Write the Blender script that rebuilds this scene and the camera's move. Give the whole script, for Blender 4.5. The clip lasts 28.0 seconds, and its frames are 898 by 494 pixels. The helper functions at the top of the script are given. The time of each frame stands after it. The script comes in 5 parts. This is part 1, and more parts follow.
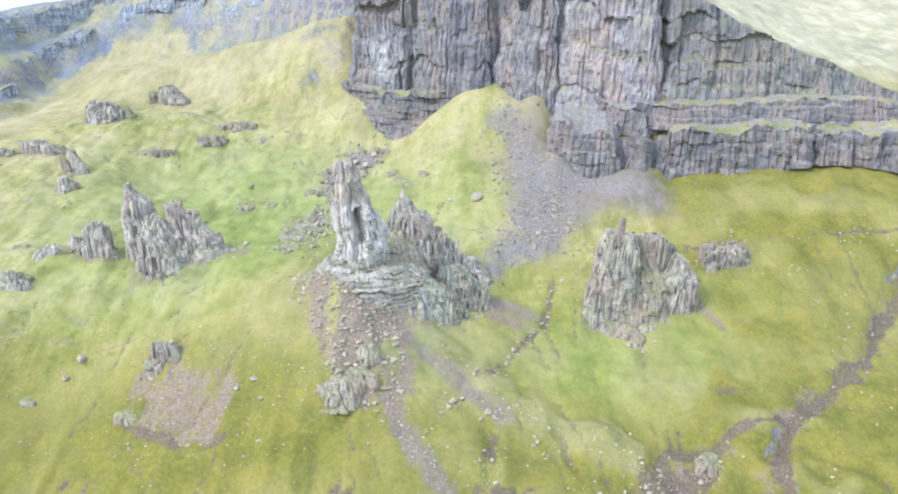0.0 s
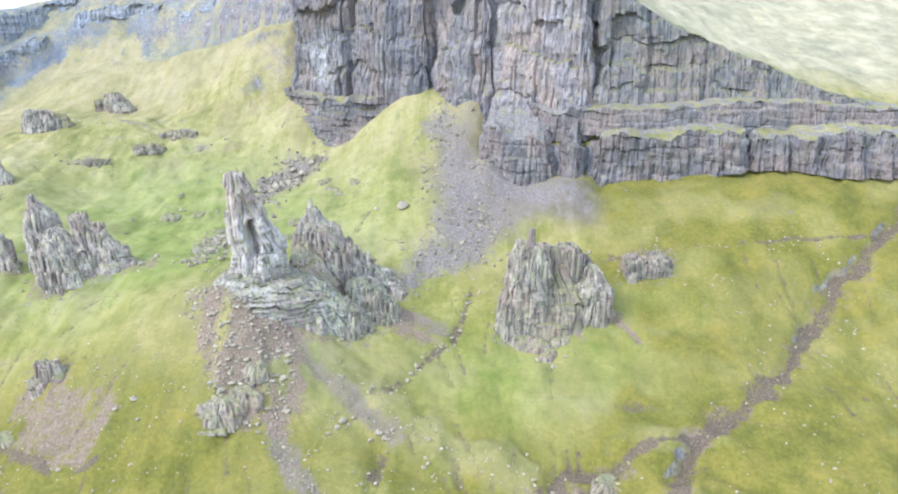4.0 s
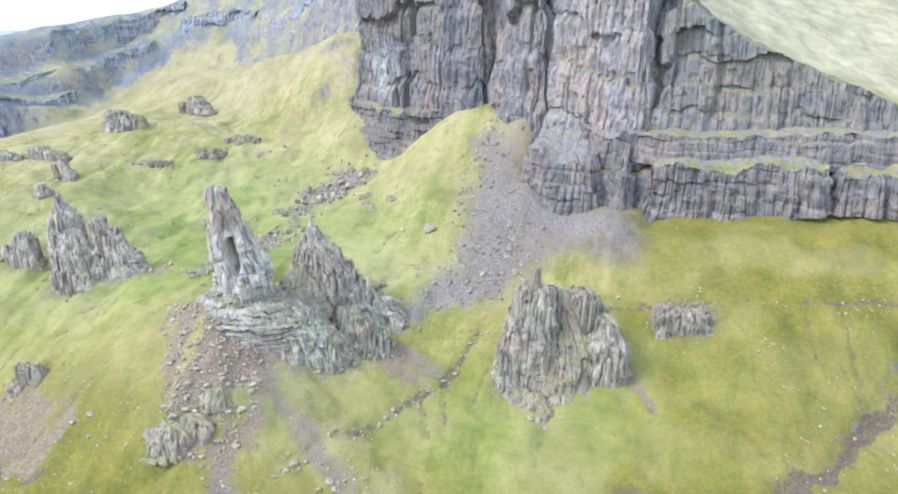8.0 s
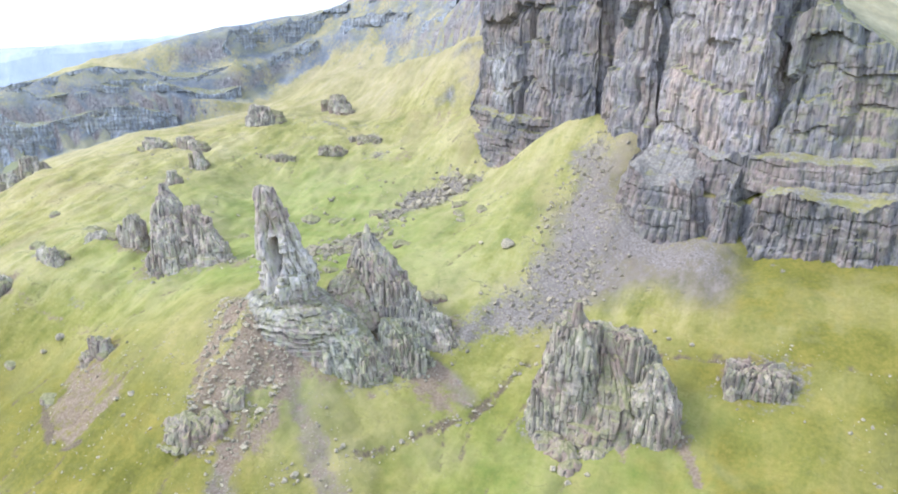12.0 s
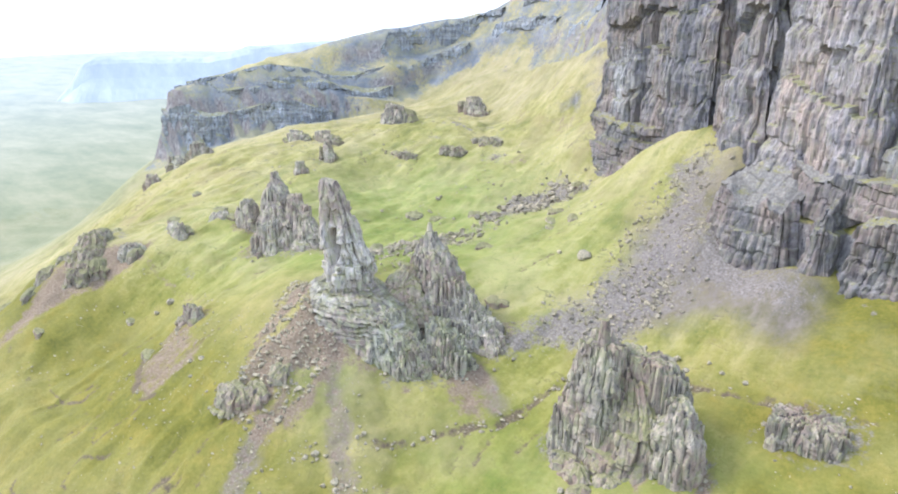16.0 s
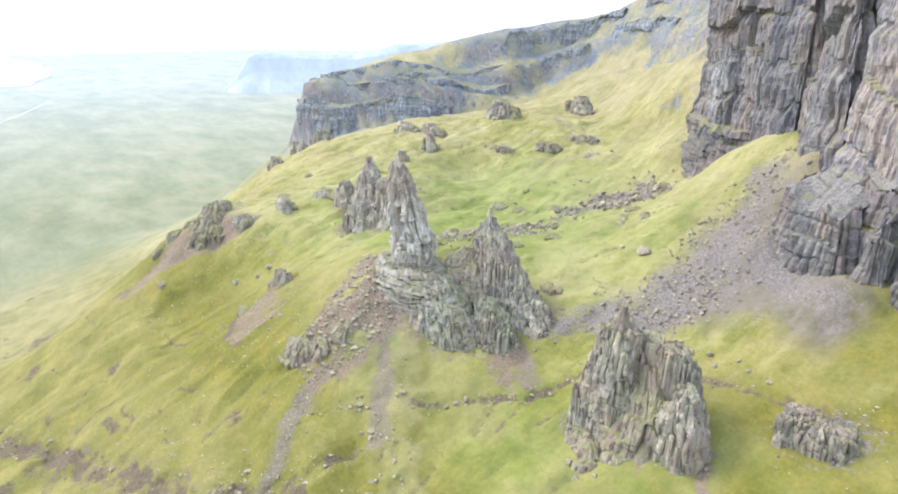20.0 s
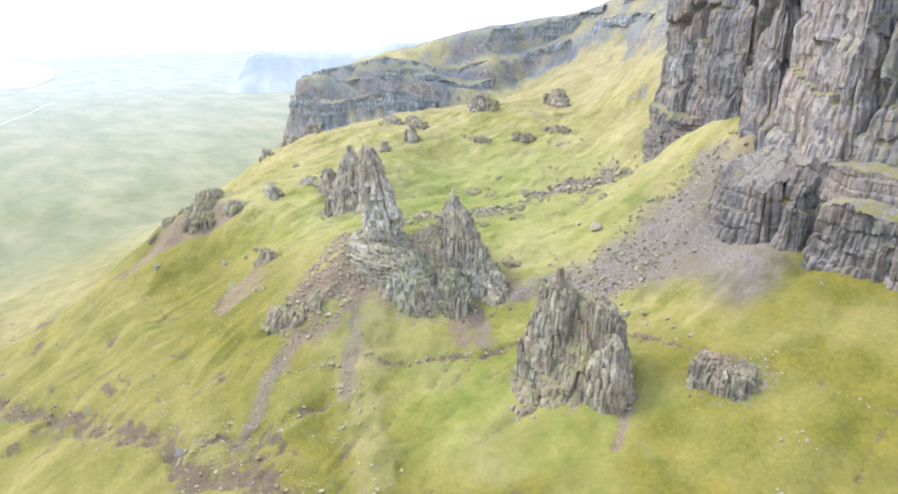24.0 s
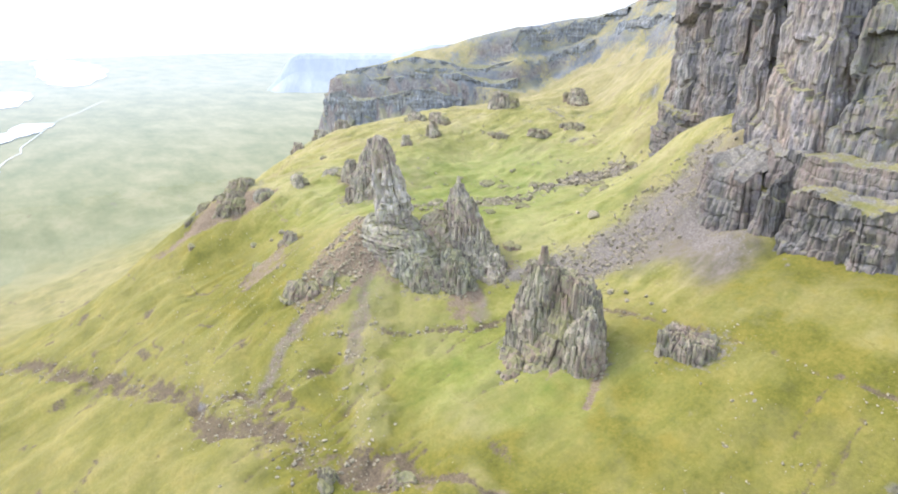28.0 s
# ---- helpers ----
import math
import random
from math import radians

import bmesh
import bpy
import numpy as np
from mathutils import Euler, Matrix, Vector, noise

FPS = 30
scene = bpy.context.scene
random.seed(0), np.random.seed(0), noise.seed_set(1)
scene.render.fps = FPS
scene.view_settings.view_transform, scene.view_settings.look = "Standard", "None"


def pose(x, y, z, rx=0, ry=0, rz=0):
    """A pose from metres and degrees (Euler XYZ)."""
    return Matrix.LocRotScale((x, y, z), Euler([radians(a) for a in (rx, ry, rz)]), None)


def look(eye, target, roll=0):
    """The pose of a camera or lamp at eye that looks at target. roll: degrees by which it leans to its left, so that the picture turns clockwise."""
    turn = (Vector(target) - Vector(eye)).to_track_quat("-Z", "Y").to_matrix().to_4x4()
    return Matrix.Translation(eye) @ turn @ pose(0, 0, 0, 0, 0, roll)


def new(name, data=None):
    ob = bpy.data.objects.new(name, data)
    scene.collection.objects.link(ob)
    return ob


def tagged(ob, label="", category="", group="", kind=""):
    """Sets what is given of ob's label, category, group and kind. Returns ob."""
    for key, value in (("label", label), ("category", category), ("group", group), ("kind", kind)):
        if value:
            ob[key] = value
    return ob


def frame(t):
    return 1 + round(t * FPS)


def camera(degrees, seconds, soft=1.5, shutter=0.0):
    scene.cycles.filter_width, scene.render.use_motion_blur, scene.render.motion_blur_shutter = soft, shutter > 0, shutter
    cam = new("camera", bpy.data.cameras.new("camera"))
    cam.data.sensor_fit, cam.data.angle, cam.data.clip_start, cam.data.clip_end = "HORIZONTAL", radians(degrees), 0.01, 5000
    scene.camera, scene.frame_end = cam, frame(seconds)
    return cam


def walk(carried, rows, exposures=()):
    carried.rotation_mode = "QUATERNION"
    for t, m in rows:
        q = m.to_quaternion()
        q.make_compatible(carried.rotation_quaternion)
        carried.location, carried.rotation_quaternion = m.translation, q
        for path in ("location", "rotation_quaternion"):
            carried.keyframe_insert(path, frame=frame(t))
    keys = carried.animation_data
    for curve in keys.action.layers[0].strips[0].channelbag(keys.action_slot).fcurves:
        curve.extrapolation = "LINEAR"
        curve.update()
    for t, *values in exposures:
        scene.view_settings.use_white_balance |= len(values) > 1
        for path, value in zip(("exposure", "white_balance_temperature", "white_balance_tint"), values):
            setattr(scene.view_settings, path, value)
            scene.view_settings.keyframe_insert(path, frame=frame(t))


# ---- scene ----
cam = camera(65.2, 28.0, soft=2.0)
PATH = [
    (0, (-1.79, 0.79, 171.26), (-0.95, 113.29, 129.50), 0.5),
    (0.5, (4.16, 0.37, 171.26), (5.24, 112.93, 129.68), 0.6),
    (1, (10.09, 0.13, 171.26), (11.17, 112.69, 129.74), 0.7),
    (1.5, (16.03, 0.28, 171.27), (16.99, 112.90, 129.81), 0.6),
    (2, (22.02, 1.08, 171.29), (22.74, 113.70, 129.83), 0.7),
    (2.5, (28.18, 2.78, 171.32), (28.60, 115.40, 129.86), 0.4),
    (3, (34.67, 5.52, 171.35), (34.97, 118.14, 129.89), 0.3),
    (3.5, (41.59, 9.28, 171.37), (41.83, 121.90, 129.97), 0.1),
    (5.5, (71.46, 27.77, 171.38), (67.74, 140.63, 130.76), 0.0),
    (6, (79.09, 32.84, 171.37), (72.91, 145.64, 130.99), 0.2),
    (6.5, (86.73, 38.24, 171.35), (78.03, 150.98, 131.15), 0.4),
    (7, (94.22, 43.81, 171.32), (82.10, 156.25, 131.18), 0.5),
    (7.5, (101.55, 49.42, 171.28), (83.85, 161.14, 131.14), 0.4),
    (8, (108.70, 55.05, 171.22), (86.26, 165.93, 131.20), 0.4),
    (8.5, (115.66, 60.59, 171.17), (89.14, 170.57, 131.15), 0.2),
    (9, (122.42, 66.07, 171.11), (92.06, 175.09, 131.09), 0.2),
    (9.5, (129.02, 71.50, 171.05), (94.82, 179.38, 131.09), 0.2),
    (10, (135.49, 76.93, 170.98), (97.45, 183.55, 131.08), 0.2),
    (10.5, (141.83, 82.28, 170.92), (100.13, 187.52, 131.08), 0.2),
    (11, (148.04, 87.52, 170.88), (102.80, 191.26, 131.04), 0.3),
    (11.5, (154.15, 92.64, 170.83), (105.43, 194.76, 131.05), 0.3),
    (12, (160.19, 97.62, 170.79), (107.99, 198.06, 131.01), 0.3),
    (12.5, (166.21, 102.34, 170.78), (110.71, 201.04, 131.06), 0.2),
    (14.5, (190.30, 119.65, 170.79), (122.38, 210.31, 131.25), 0.3),
    (15, (196.34, 123.78, 170.79), (125.42, 212.22, 131.31), 0.2),
    (15.5, (202.36, 127.79, 170.78), (128.14, 213.41, 131.36), 0.2),
    (16, (208.27, 131.65, 170.78), (130.81, 214.39, 131.42), 0.2),
    (16.5, (214.13, 135.20, 170.77), (133.67, 215.12, 131.41), 0.3),
    (17, (220.10, 138.25, 170.73), (136.70, 214.99, 131.25), 0.3),
    (17.5, (226.08, 140.67, 170.69), (140.10, 214.47, 131.21), 0.4),
    (18, (231.97, 142.47, 170.65), (143.59, 213.33, 131.23), 0.9),
    (18.5, (237.66, 143.61, 170.63), (147.90, 212.85, 131.15), 0.9),
    (19, (243.18, 144.24, 170.62), (152.28, 211.92, 131.14), 0.7),
    (19.5, (248.58, 144.49, 170.62), (156.66, 210.73, 131.14), 0.5),
    (20, (253.91, 144.50, 170.62), (161.15, 209.66, 131.20), 0.5),
    (20.5, (259.28, 144.34, 170.60), (166.22, 208.96, 131.18), 0.4),
    (21, (264.77, 144.01, 170.55), (171.89, 209.05, 131.25), 0.5),
    (21.5, (270.34, 143.49, 170.48), (177.70, 208.83, 131.06), 0.4),
    (22, (275.84, 142.90, 170.41), (183.44, 208.48, 130.93), 0.2),
    (22.5, (281.10, 142.33, 170.32), (188.94, 208.27, 130.78), 0.0),
    (24.5, (300.96, 140.47, 169.71), (206.64, 203.17, 130.17), -0.1),
    (25, (305.83, 140.32, 169.64), (208.33, 198.10, 130.28), 0.2),
    (25.5, (310.66, 140.31, 169.57), (213.16, 198.21, 130.27), 0.1),
    (26, (315.54, 140.31, 169.50), (218.16, 198.39, 130.20), 0.1),
    (26.5, (320.47, 140.26, 169.43), (223.33, 198.70, 130.13), 0.1),
    (27, (325.47, 140.17, 169.38), (228.51, 198.97, 130.14), 0.1),
    (27.5, (330.56, 140.03, 169.34), (233.66, 198.95, 130.22), 0.0),
    (28, (335.70, 139.83, 169.32), (238.86, 198.81, 130.14), -0.0),
]
walk(cam, [(t, look(eye, target, roll)) for t, eye, target, roll in PATH], exposures=[(0, 0.92, 5580, 15), (11, 0.85, 5720, 15), (20, 0.87, 6150, 15), (28, 0.84, 6380, 15)])

# ---- light, sky and exposure ----
SUN_HEIGHT, SUN_TURN = 46.0, 243.0
sky_world = bpy.data.worlds.new("sky")
scene.world = sky_world
sky_world.use_nodes = True
wn, wl = sky_world.node_tree.nodes, sky_world.node_tree.links
wn.clear()
w_out, w_sum = wn.new("ShaderNodeOutputWorld"), wn.new("ShaderNodeAddShader")
w_sky, w_back, w_cloud = wn.new("ShaderNodeTexSky"), wn.new("ShaderNodeBackground"), wn.new("ShaderNodeBackground")
w_sky.sky_type, w_sky.sun_disc = "NISHITA", False
w_sky.sun_elevation, w_sky.sun_rotation = radians(SUN_HEIGHT), radians(SUN_TURN)
w_sky.air_density, w_sky.dust_density = 1.0, 2.5
w_back.inputs["Strength"].default_value = 0.10
w_cloud.inputs["Color"].default_value = (0.80, 0.91, 1.0, 1)
w_cloud.inputs["Strength"].default_value = 0.85
wl.new(w_sky.outputs[0], w_back.inputs["Color"])
wl.new(w_back.outputs[0], w_sum.inputs[0])
wl.new(w_cloud.outputs[0], w_sum.inputs[1])
wl.new(w_sum.outputs[0], w_out.inputs["Surface"])

sun_data = bpy.data.lights.new("sun", "SUN")
sun_data.energy, sun_data.angle, sun_data.color = 1.7, radians(12), (1.0, 0.95, 0.86)
sun = new("sun", sun_data)
sun.matrix_world = pose(0, 0, 400, 90 - SUN_HEIGHT, 0, 180 - SUN_TURN)


# ---- noise and shape of the land ----
def smooth(a, b, v):
    u = np.clip((v - a) / (b - a), 0, 1)
    return u * u * (3 - 2 * u)


def lattice(i, j, k, seed):
    n = (i * 374761393 + j * 668265263 + k * 1274126177 + seed * 974711) & 0xFFFFFFFF
    n = ((n ^ (n >> 13)) * 1103515245) & 0xFFFFFFFF
    return ((n ^ (n >> 16)) & 0xFFFF) / 65535.0


def grain(x, y, z=0.0, seed=0):
    """Smooth noise from -1 to 1 with features one unit apart."""
    x, y, z = np.broadcast_arrays(np.asarray(x, float), np.asarray(y, float), np.asarray(z, float))
    i, j, k = (np.floor(v).astype(np.int64) for v in (x, y, z))
    u, v, w = x - i, y - j, z - k
    u, v, w = (q * q * (3 - 2 * q) for q in (u, v, w))
    total = 0
    for a in (0, 1):
        for b in (0, 1):
            for c in (0, 1):
                total = total + lattice(i + a, j + b, k + c, seed) * (u if a else 1 - u) * (v if b else 1 - v) * (w if c else 1 - w)
    return total * 2 - 1


def layers(x, y, z=0.0, seed=0, octaves=4):
    total, weight = 0, 1.0
    for o in range(octaves):
        total = total + weight * grain(x * 2 ** o, y * 2 ** o, z * 2 ** o, seed + o)
        weight *= 0.5
    return total / 1.6


def sharp(x, y, z=0.0, seed=0):
    """Creased noise from 0 to 1."""
    return 1 - np.abs(grain(x, y, z, seed))


def along(x, y, line):
    """Distance from a polyline and how far along it the nearest place lies."""
    best, place, run = np.full(np.shape(x), 1e9), np.zeros(np.shape(x)), 0.0
    for (ax, ay), (bx, by) in zip(line[:-1], line[1:]):
        length = math.hypot(bx - ax, by - ay)
        u = np.clip(((x - ax) * (bx - ax) + (y - ay) * (by - ay)) / length ** 2, 0, 1)
        d = np.hypot(x - ax - u * (bx - ax), y - ay - u * (by - ay))
        place = np.where(d < best, run + u * length, place)
        best, run = np.minimum(best, d), run + length
    return best, place


def inside(x, y, ring):
    hit = np.zeros(np.shape(x), bool)
    for (ax, ay), (bx, by) in zip(ring, ring[1:] + ring[:1]):
        if ay != by:
            hit ^= ((ay > y) != (by > y)) & (x < (bx - ax) * (y - ay) / (by - ay) + ax)
    return hit


def depth_in(x, y, ring):
    """Metres inside a ring, negative outside it."""
    d = along(x, y, ring + ring[:1])[0]
    return np.where(inside(x, y, ring), d, -d)


# broad swells and hollows of the hillside: x, y, height, radius
SWELLS = [(280, 60, -91.2, 300), (-350, 550, 55.2, 300), (245, 550, 30.4, 170), (-140, 60, -32.6, 170), (-175, 515, -20.4, 110), (35, 550, 32, 45), (-420, 165, -28.3, 110), (-280, 270, 25.9, 70), (-70, 305, 17.4, 70), (420, 480, 17.4, 110), (-315, 830, 33.7, 110), (-700, 515, 24.4, 70), (-700, 865, -64.9, 300), (35, 375, -11.7, 70), (315, 340, -14.4, 70), (-70, 480, -11.6, 70), (-70, 620, 28.2, 45), (-560, 270, -17.2, 110), (245, 165, 4.9, 70), (-175, 270, -13.1, 45), (-280, 655, -11.9, 110), (-700, 655, 39.2, 170), (-490, 410, -13.1, 45)]
SWELLS_FAR = [(105, 585, 22.2, 70), (70, 270, -7.9, 70), (420, 235, -13.2, 70), (0, 95, -13.7, 110), (-385, 410, 14.6, 70), (-210, 340, 6.4, 45), (245, 340, -12.6, 45), (-70, 550, -10.1, 45), (-140, 445, -11.7, 70), (-350, 270, -7.5, 70), (-700, 830, -54.6, 300), (-595, 655, 22.1, 170), (245, 410, 9.8, 70), (35, 480, 5.8, 45), (-700, 690, 36.9, 170), (385, 585, 11.1, 70), (140, 445, 3.8, 45), (-350, 830, 32, 110), (-245, 585, 11.2, 45), (-210, 515, -9.6, 45), (-245, 200, 5.8, 45), (420, 130, -10.7, 70), (175, 305, -3.6, 70)]
# the massif behind the great wall, and the ridge with the headland
MASSIF = [(1500, 520), (420, 470), (300, 464), (235, 476), (187, 486), (150, 490), (95, 516), (45, 552), (-20, 590), (-76, 634), (-64, 700),
          (-60, 860), (100, 1500), (1500, 1500)]
RIDGE_FOOT = [(-405, 700), (-392, 745), (-365, 778), (-310, 785), (-255, 765), (-206, 740), (-150, 712), (-110, 694), (-70, 690)]
HEADLAND = [(-690, 560), (-636, 512), (-585, 540), (-520, 598), (-440, 668)] + RIDGE_FOOT + [(100, 760), (100, 2200), (-1500, 2200), (-900, 1000)]

TIER = [(70, 530), (78, 500), (90, 472), (104, 460), (120, 462), (136, 456), (152, 449), (186, 450), (256, 453), (420, 462), (420, 540), (70, 570)]
WEDGE = [(-84, 624), (-70, 602), (-46, 578), (-28, 566), (-8, 566), (8, 568), (0, 600), (-60, 650)]


def hillside(x, y):
    w = 0.7443 * y + 0.6678 * x
    z = -84.01 + 149.64 * np.tanh((w + 119.7) / 384.8)
    for cx, cy, h, r in SWELLS + SWELLS_FAR:
        z = z + h * np.exp(-((x - cx) ** 2 + (y - cy) ** 2) / r ** 2)
    return z


def land(x, y):
    """Height of the ground without its small relief."""
    z = hillside(x, y)
    moor = -160 + 4 * grain(x / 260, y / 260, 0, 5) + 10 * smooth(-1400, -700, x)
    z = z + (moor - z) * smooth(-640, -1000, x + 0.15 * (y - 500))
    # the shoulder under the tall pinnacle
    z = z + 10 * np.exp(-(((x + 50) / 24) ** 2 + ((y - 318) / 17) ** 2)) + 5 * np.exp(-(((x + 48) / 15) ** 2 + ((y - 292) / 20) ** 2))
    # banked turf on both sides of the wedge
    z = z + 8 * np.exp(-((x + 70) ** 2 + (y - 582) ** 2) / 24 ** 2) + 8 * np.exp(-((x + 4) ** 2 + (y - 540) ** 2) / 24 ** 2)
    # talus banked up beside the lower tier
    z = z + 15 * np.exp(-((x - 66) ** 2 + (y - 512) ** 2) / 17 ** 2) + 7 * np.exp(-((x - 62) ** 2 + (y - 486) ** 2) / 13 ** 2)
    z = z + 6 * np.exp(-((x - 122) ** 2 + (y - 442) ** 2) / 14 ** 2) + 9 * np.exp(-((x - 73) ** 2 + (y - 462) ** 2) / 13 ** 2)
    # the steep green slope that climbs to the flank of the great wall
    d, place = along(x, y, [(-92, 664), (-118, 668), (-150, 690), (-210, 715), (-270, 742), (-340, 740)])
    rise = np.interp(place, [0, 26, 65, 130, 196, 266], [147, 140, 128, 113, 101, 84]) - np.where((y > np.interp(x, [-340, -270, -210, -150, -118, -92], [740, 742, 715, 690, 668, 664])) & (x > -340), 0.12, np.interp(x, [-170, -115], [0.95, 1.35])) * d
    z = np.maximum(z, rise) + 5 * np.log1p(np.exp(-np.abs(z - rise) / 5)) * smooth(20, 6, rise * 0 + np.abs(z - rise))
    # headland and far ridge
    d = depth_in(x, y, HEADLAND) + 3 * grain(x / 38, y / 38, 0, 8)
    run = 0.797 * (x + 535) + 0.604 * (y - 695)
    crest = np.minimum(119 + 0.267 * np.maximum(run, -190), 330) - 0.25 * np.maximum(0, 0.797 * (y - 695) - 0.604 * (x + 535))
    u = np.interp(d * (1.35 + 2.4 * smooth(585, 520, y)), [0, 7, 22, 30, 44, 52, 95], [0, 0.34, 0.44, 0.66, 0.72, 0.93, 1.0])
    far_u = np.interp(d, [0, 26, 34, 58, 66, 90], [0, 0.24, 0.48, 0.66, 0.9, 1.04])
    u = u + (far_u - u) * smooth(668, 720, y - 0.3 * (x + 400))
    z = np.where(d > 0, z + np.maximum(crest - z, 0) * u, z)
    z = np.where(d > 0, z + 0.01 * np.minimum(d, 300), z)
    # ledges over the lower tier and the wedge below the great wall
    for ring, low, rise in ((TIER, 73, 0.8), (WEDGE, 70, 0.8)):
        d = depth_in(x, y, ring)
        z = np.where(d > 0, z + np.maximum(low + rise * np.clip(d, 0, 40) - z, 0) * smooth(0, 5, d), z)
    # the great massif
    d = depth_in(x, y, MASSIF)
    top = np.interp(x, [100, 150, 190, 235, 285, 330, 1500], [236, 166, 146, 127, 109, 101, 60]) + 0.29 * np.clip(d, 0, 300)
    z = np.where(d > 0, z + np.maximum(top - z, 0) * smooth(0, 7, d), z)
    return z


# ---- materials ----
def ramp(nodes, stops):
    node = nodes.new("ShaderNodeValToRGB")
    while len(node.color_ramp.elements) < len(stops):
        node.color_ramp.elements.new(0.5)
    for e, (p, c) in zip(node.color_ramp.elements, stops):
        e.position, e.color = p, (*c, 1) if len(c) == 3 else c
    return node


class Kit:
    """A small helper round one node material."""

    def __init__(self, name, rough=0.9):
        self.m = bpy.data.materials.new(name)
        self.m.use_nodes = True
        self.n, self.l = self.m.node_tree.nodes, self.m.node_tree.links
        self.bsdf = self.n["Principled BSDF"]
        self.bsdf.inputs["Roughness"].default_value = rough
        self.bsdf.inputs["Specular IOR Level"].default_value = 0.25
        self.place = self.n.new("ShaderNodeNewGeometry")

    def scaled(self, s):
        node = self.n.new("ShaderNodeVectorMath")
        node.operation = "MULTIPLY"
        node.inputs[1].default_value = s
        self.l.new(self.place.outputs["Position"], node.inputs[0])
        return node.outputs[0]

    def noise(self, s, detail=4, rough=0.6, size=1.0):
        node = self.n.new("ShaderNodeTexNoise")
        node.inputs["Scale"].default_value, node.inputs["Detail"].default_value, node.inputs["Roughness"].default_value = size, detail, rough
        self.l.new(self.scaled(s if isinstance(s, tuple) else (s, s, s)), node.inputs["Vector"])
        return node.outputs["Fac"]

    def ramp(self, value, stops):
        node = ramp(self.n, stops)
        self.l.new(value, node.inputs[0])
        return node.outputs[0]

    def mix(self, fac, a, b, mode="MIX"):
        node = self.n.new("ShaderNodeMix")
        node.data_type, node.blend_type = "RGBA", mode
        for slot, v in ((0, fac), (6, a), (7, b)):
            if isinstance(v, bpy.types.NodeSocket):
                self.l.new(v, node.inputs[slot])
            else:
                node.inputs[slot].default_value = v if slot == 0 else (*v, 1)
        return node.outputs[2]

    def math(self, op, a, b=0.0, clamp=False):
        node = self.n.new("ShaderNodeMath")
        node.operation, node.use_clamp = op, clamp
        for slot, v in ((0, a), (1, b)):
            if isinstance(v, bpy.types.NodeSocket):
                self.l.new(v, node.inputs[slot])
            else:
                node.inputs[slot].default_value = v
        return node.outputs[0]

    def attribute(self, name):
        node = self.n.new("ShaderNodeAttribute")
        node.attribute_name = name
        return node.outputs["Fac"]

    def steep(self):
        node = self.n.new("ShaderNodeSeparateXYZ")
        self.l.new(self.place.outputs["Normal"], node.inputs[0])
        return node.outputs["Z"]

    def colour(self, c):
        self.l.new(c, self.bsdf.inputs["Base Color"])

    def bump(self, height, strength, distance):
        node = self.n.new("ShaderNodeBump")
        node.inputs["Strength"].default_value, node.inputs["Distance"].default_value = strength, distance
        self.l.new(height, node.inputs["Height"])
        self.l.new(node.outputs[0], self.bsdf.inputs["Normal"])


MOOR_STOPS = [(0.33, (0.15, 0.17, 0.095)), (0.5, (0.205, 0.213, 0.125)), (0.68, (0.27, 0.26, 0.165))]
GRASS_STOPS = [(0.22, (0.098, 0.104, 0.026)), (0.40, (0.176, 0.170, 0.041)), (0.58, (0.266, 0.240, 0.076)), (0.80, (0.358, 0.312, 0.146))]


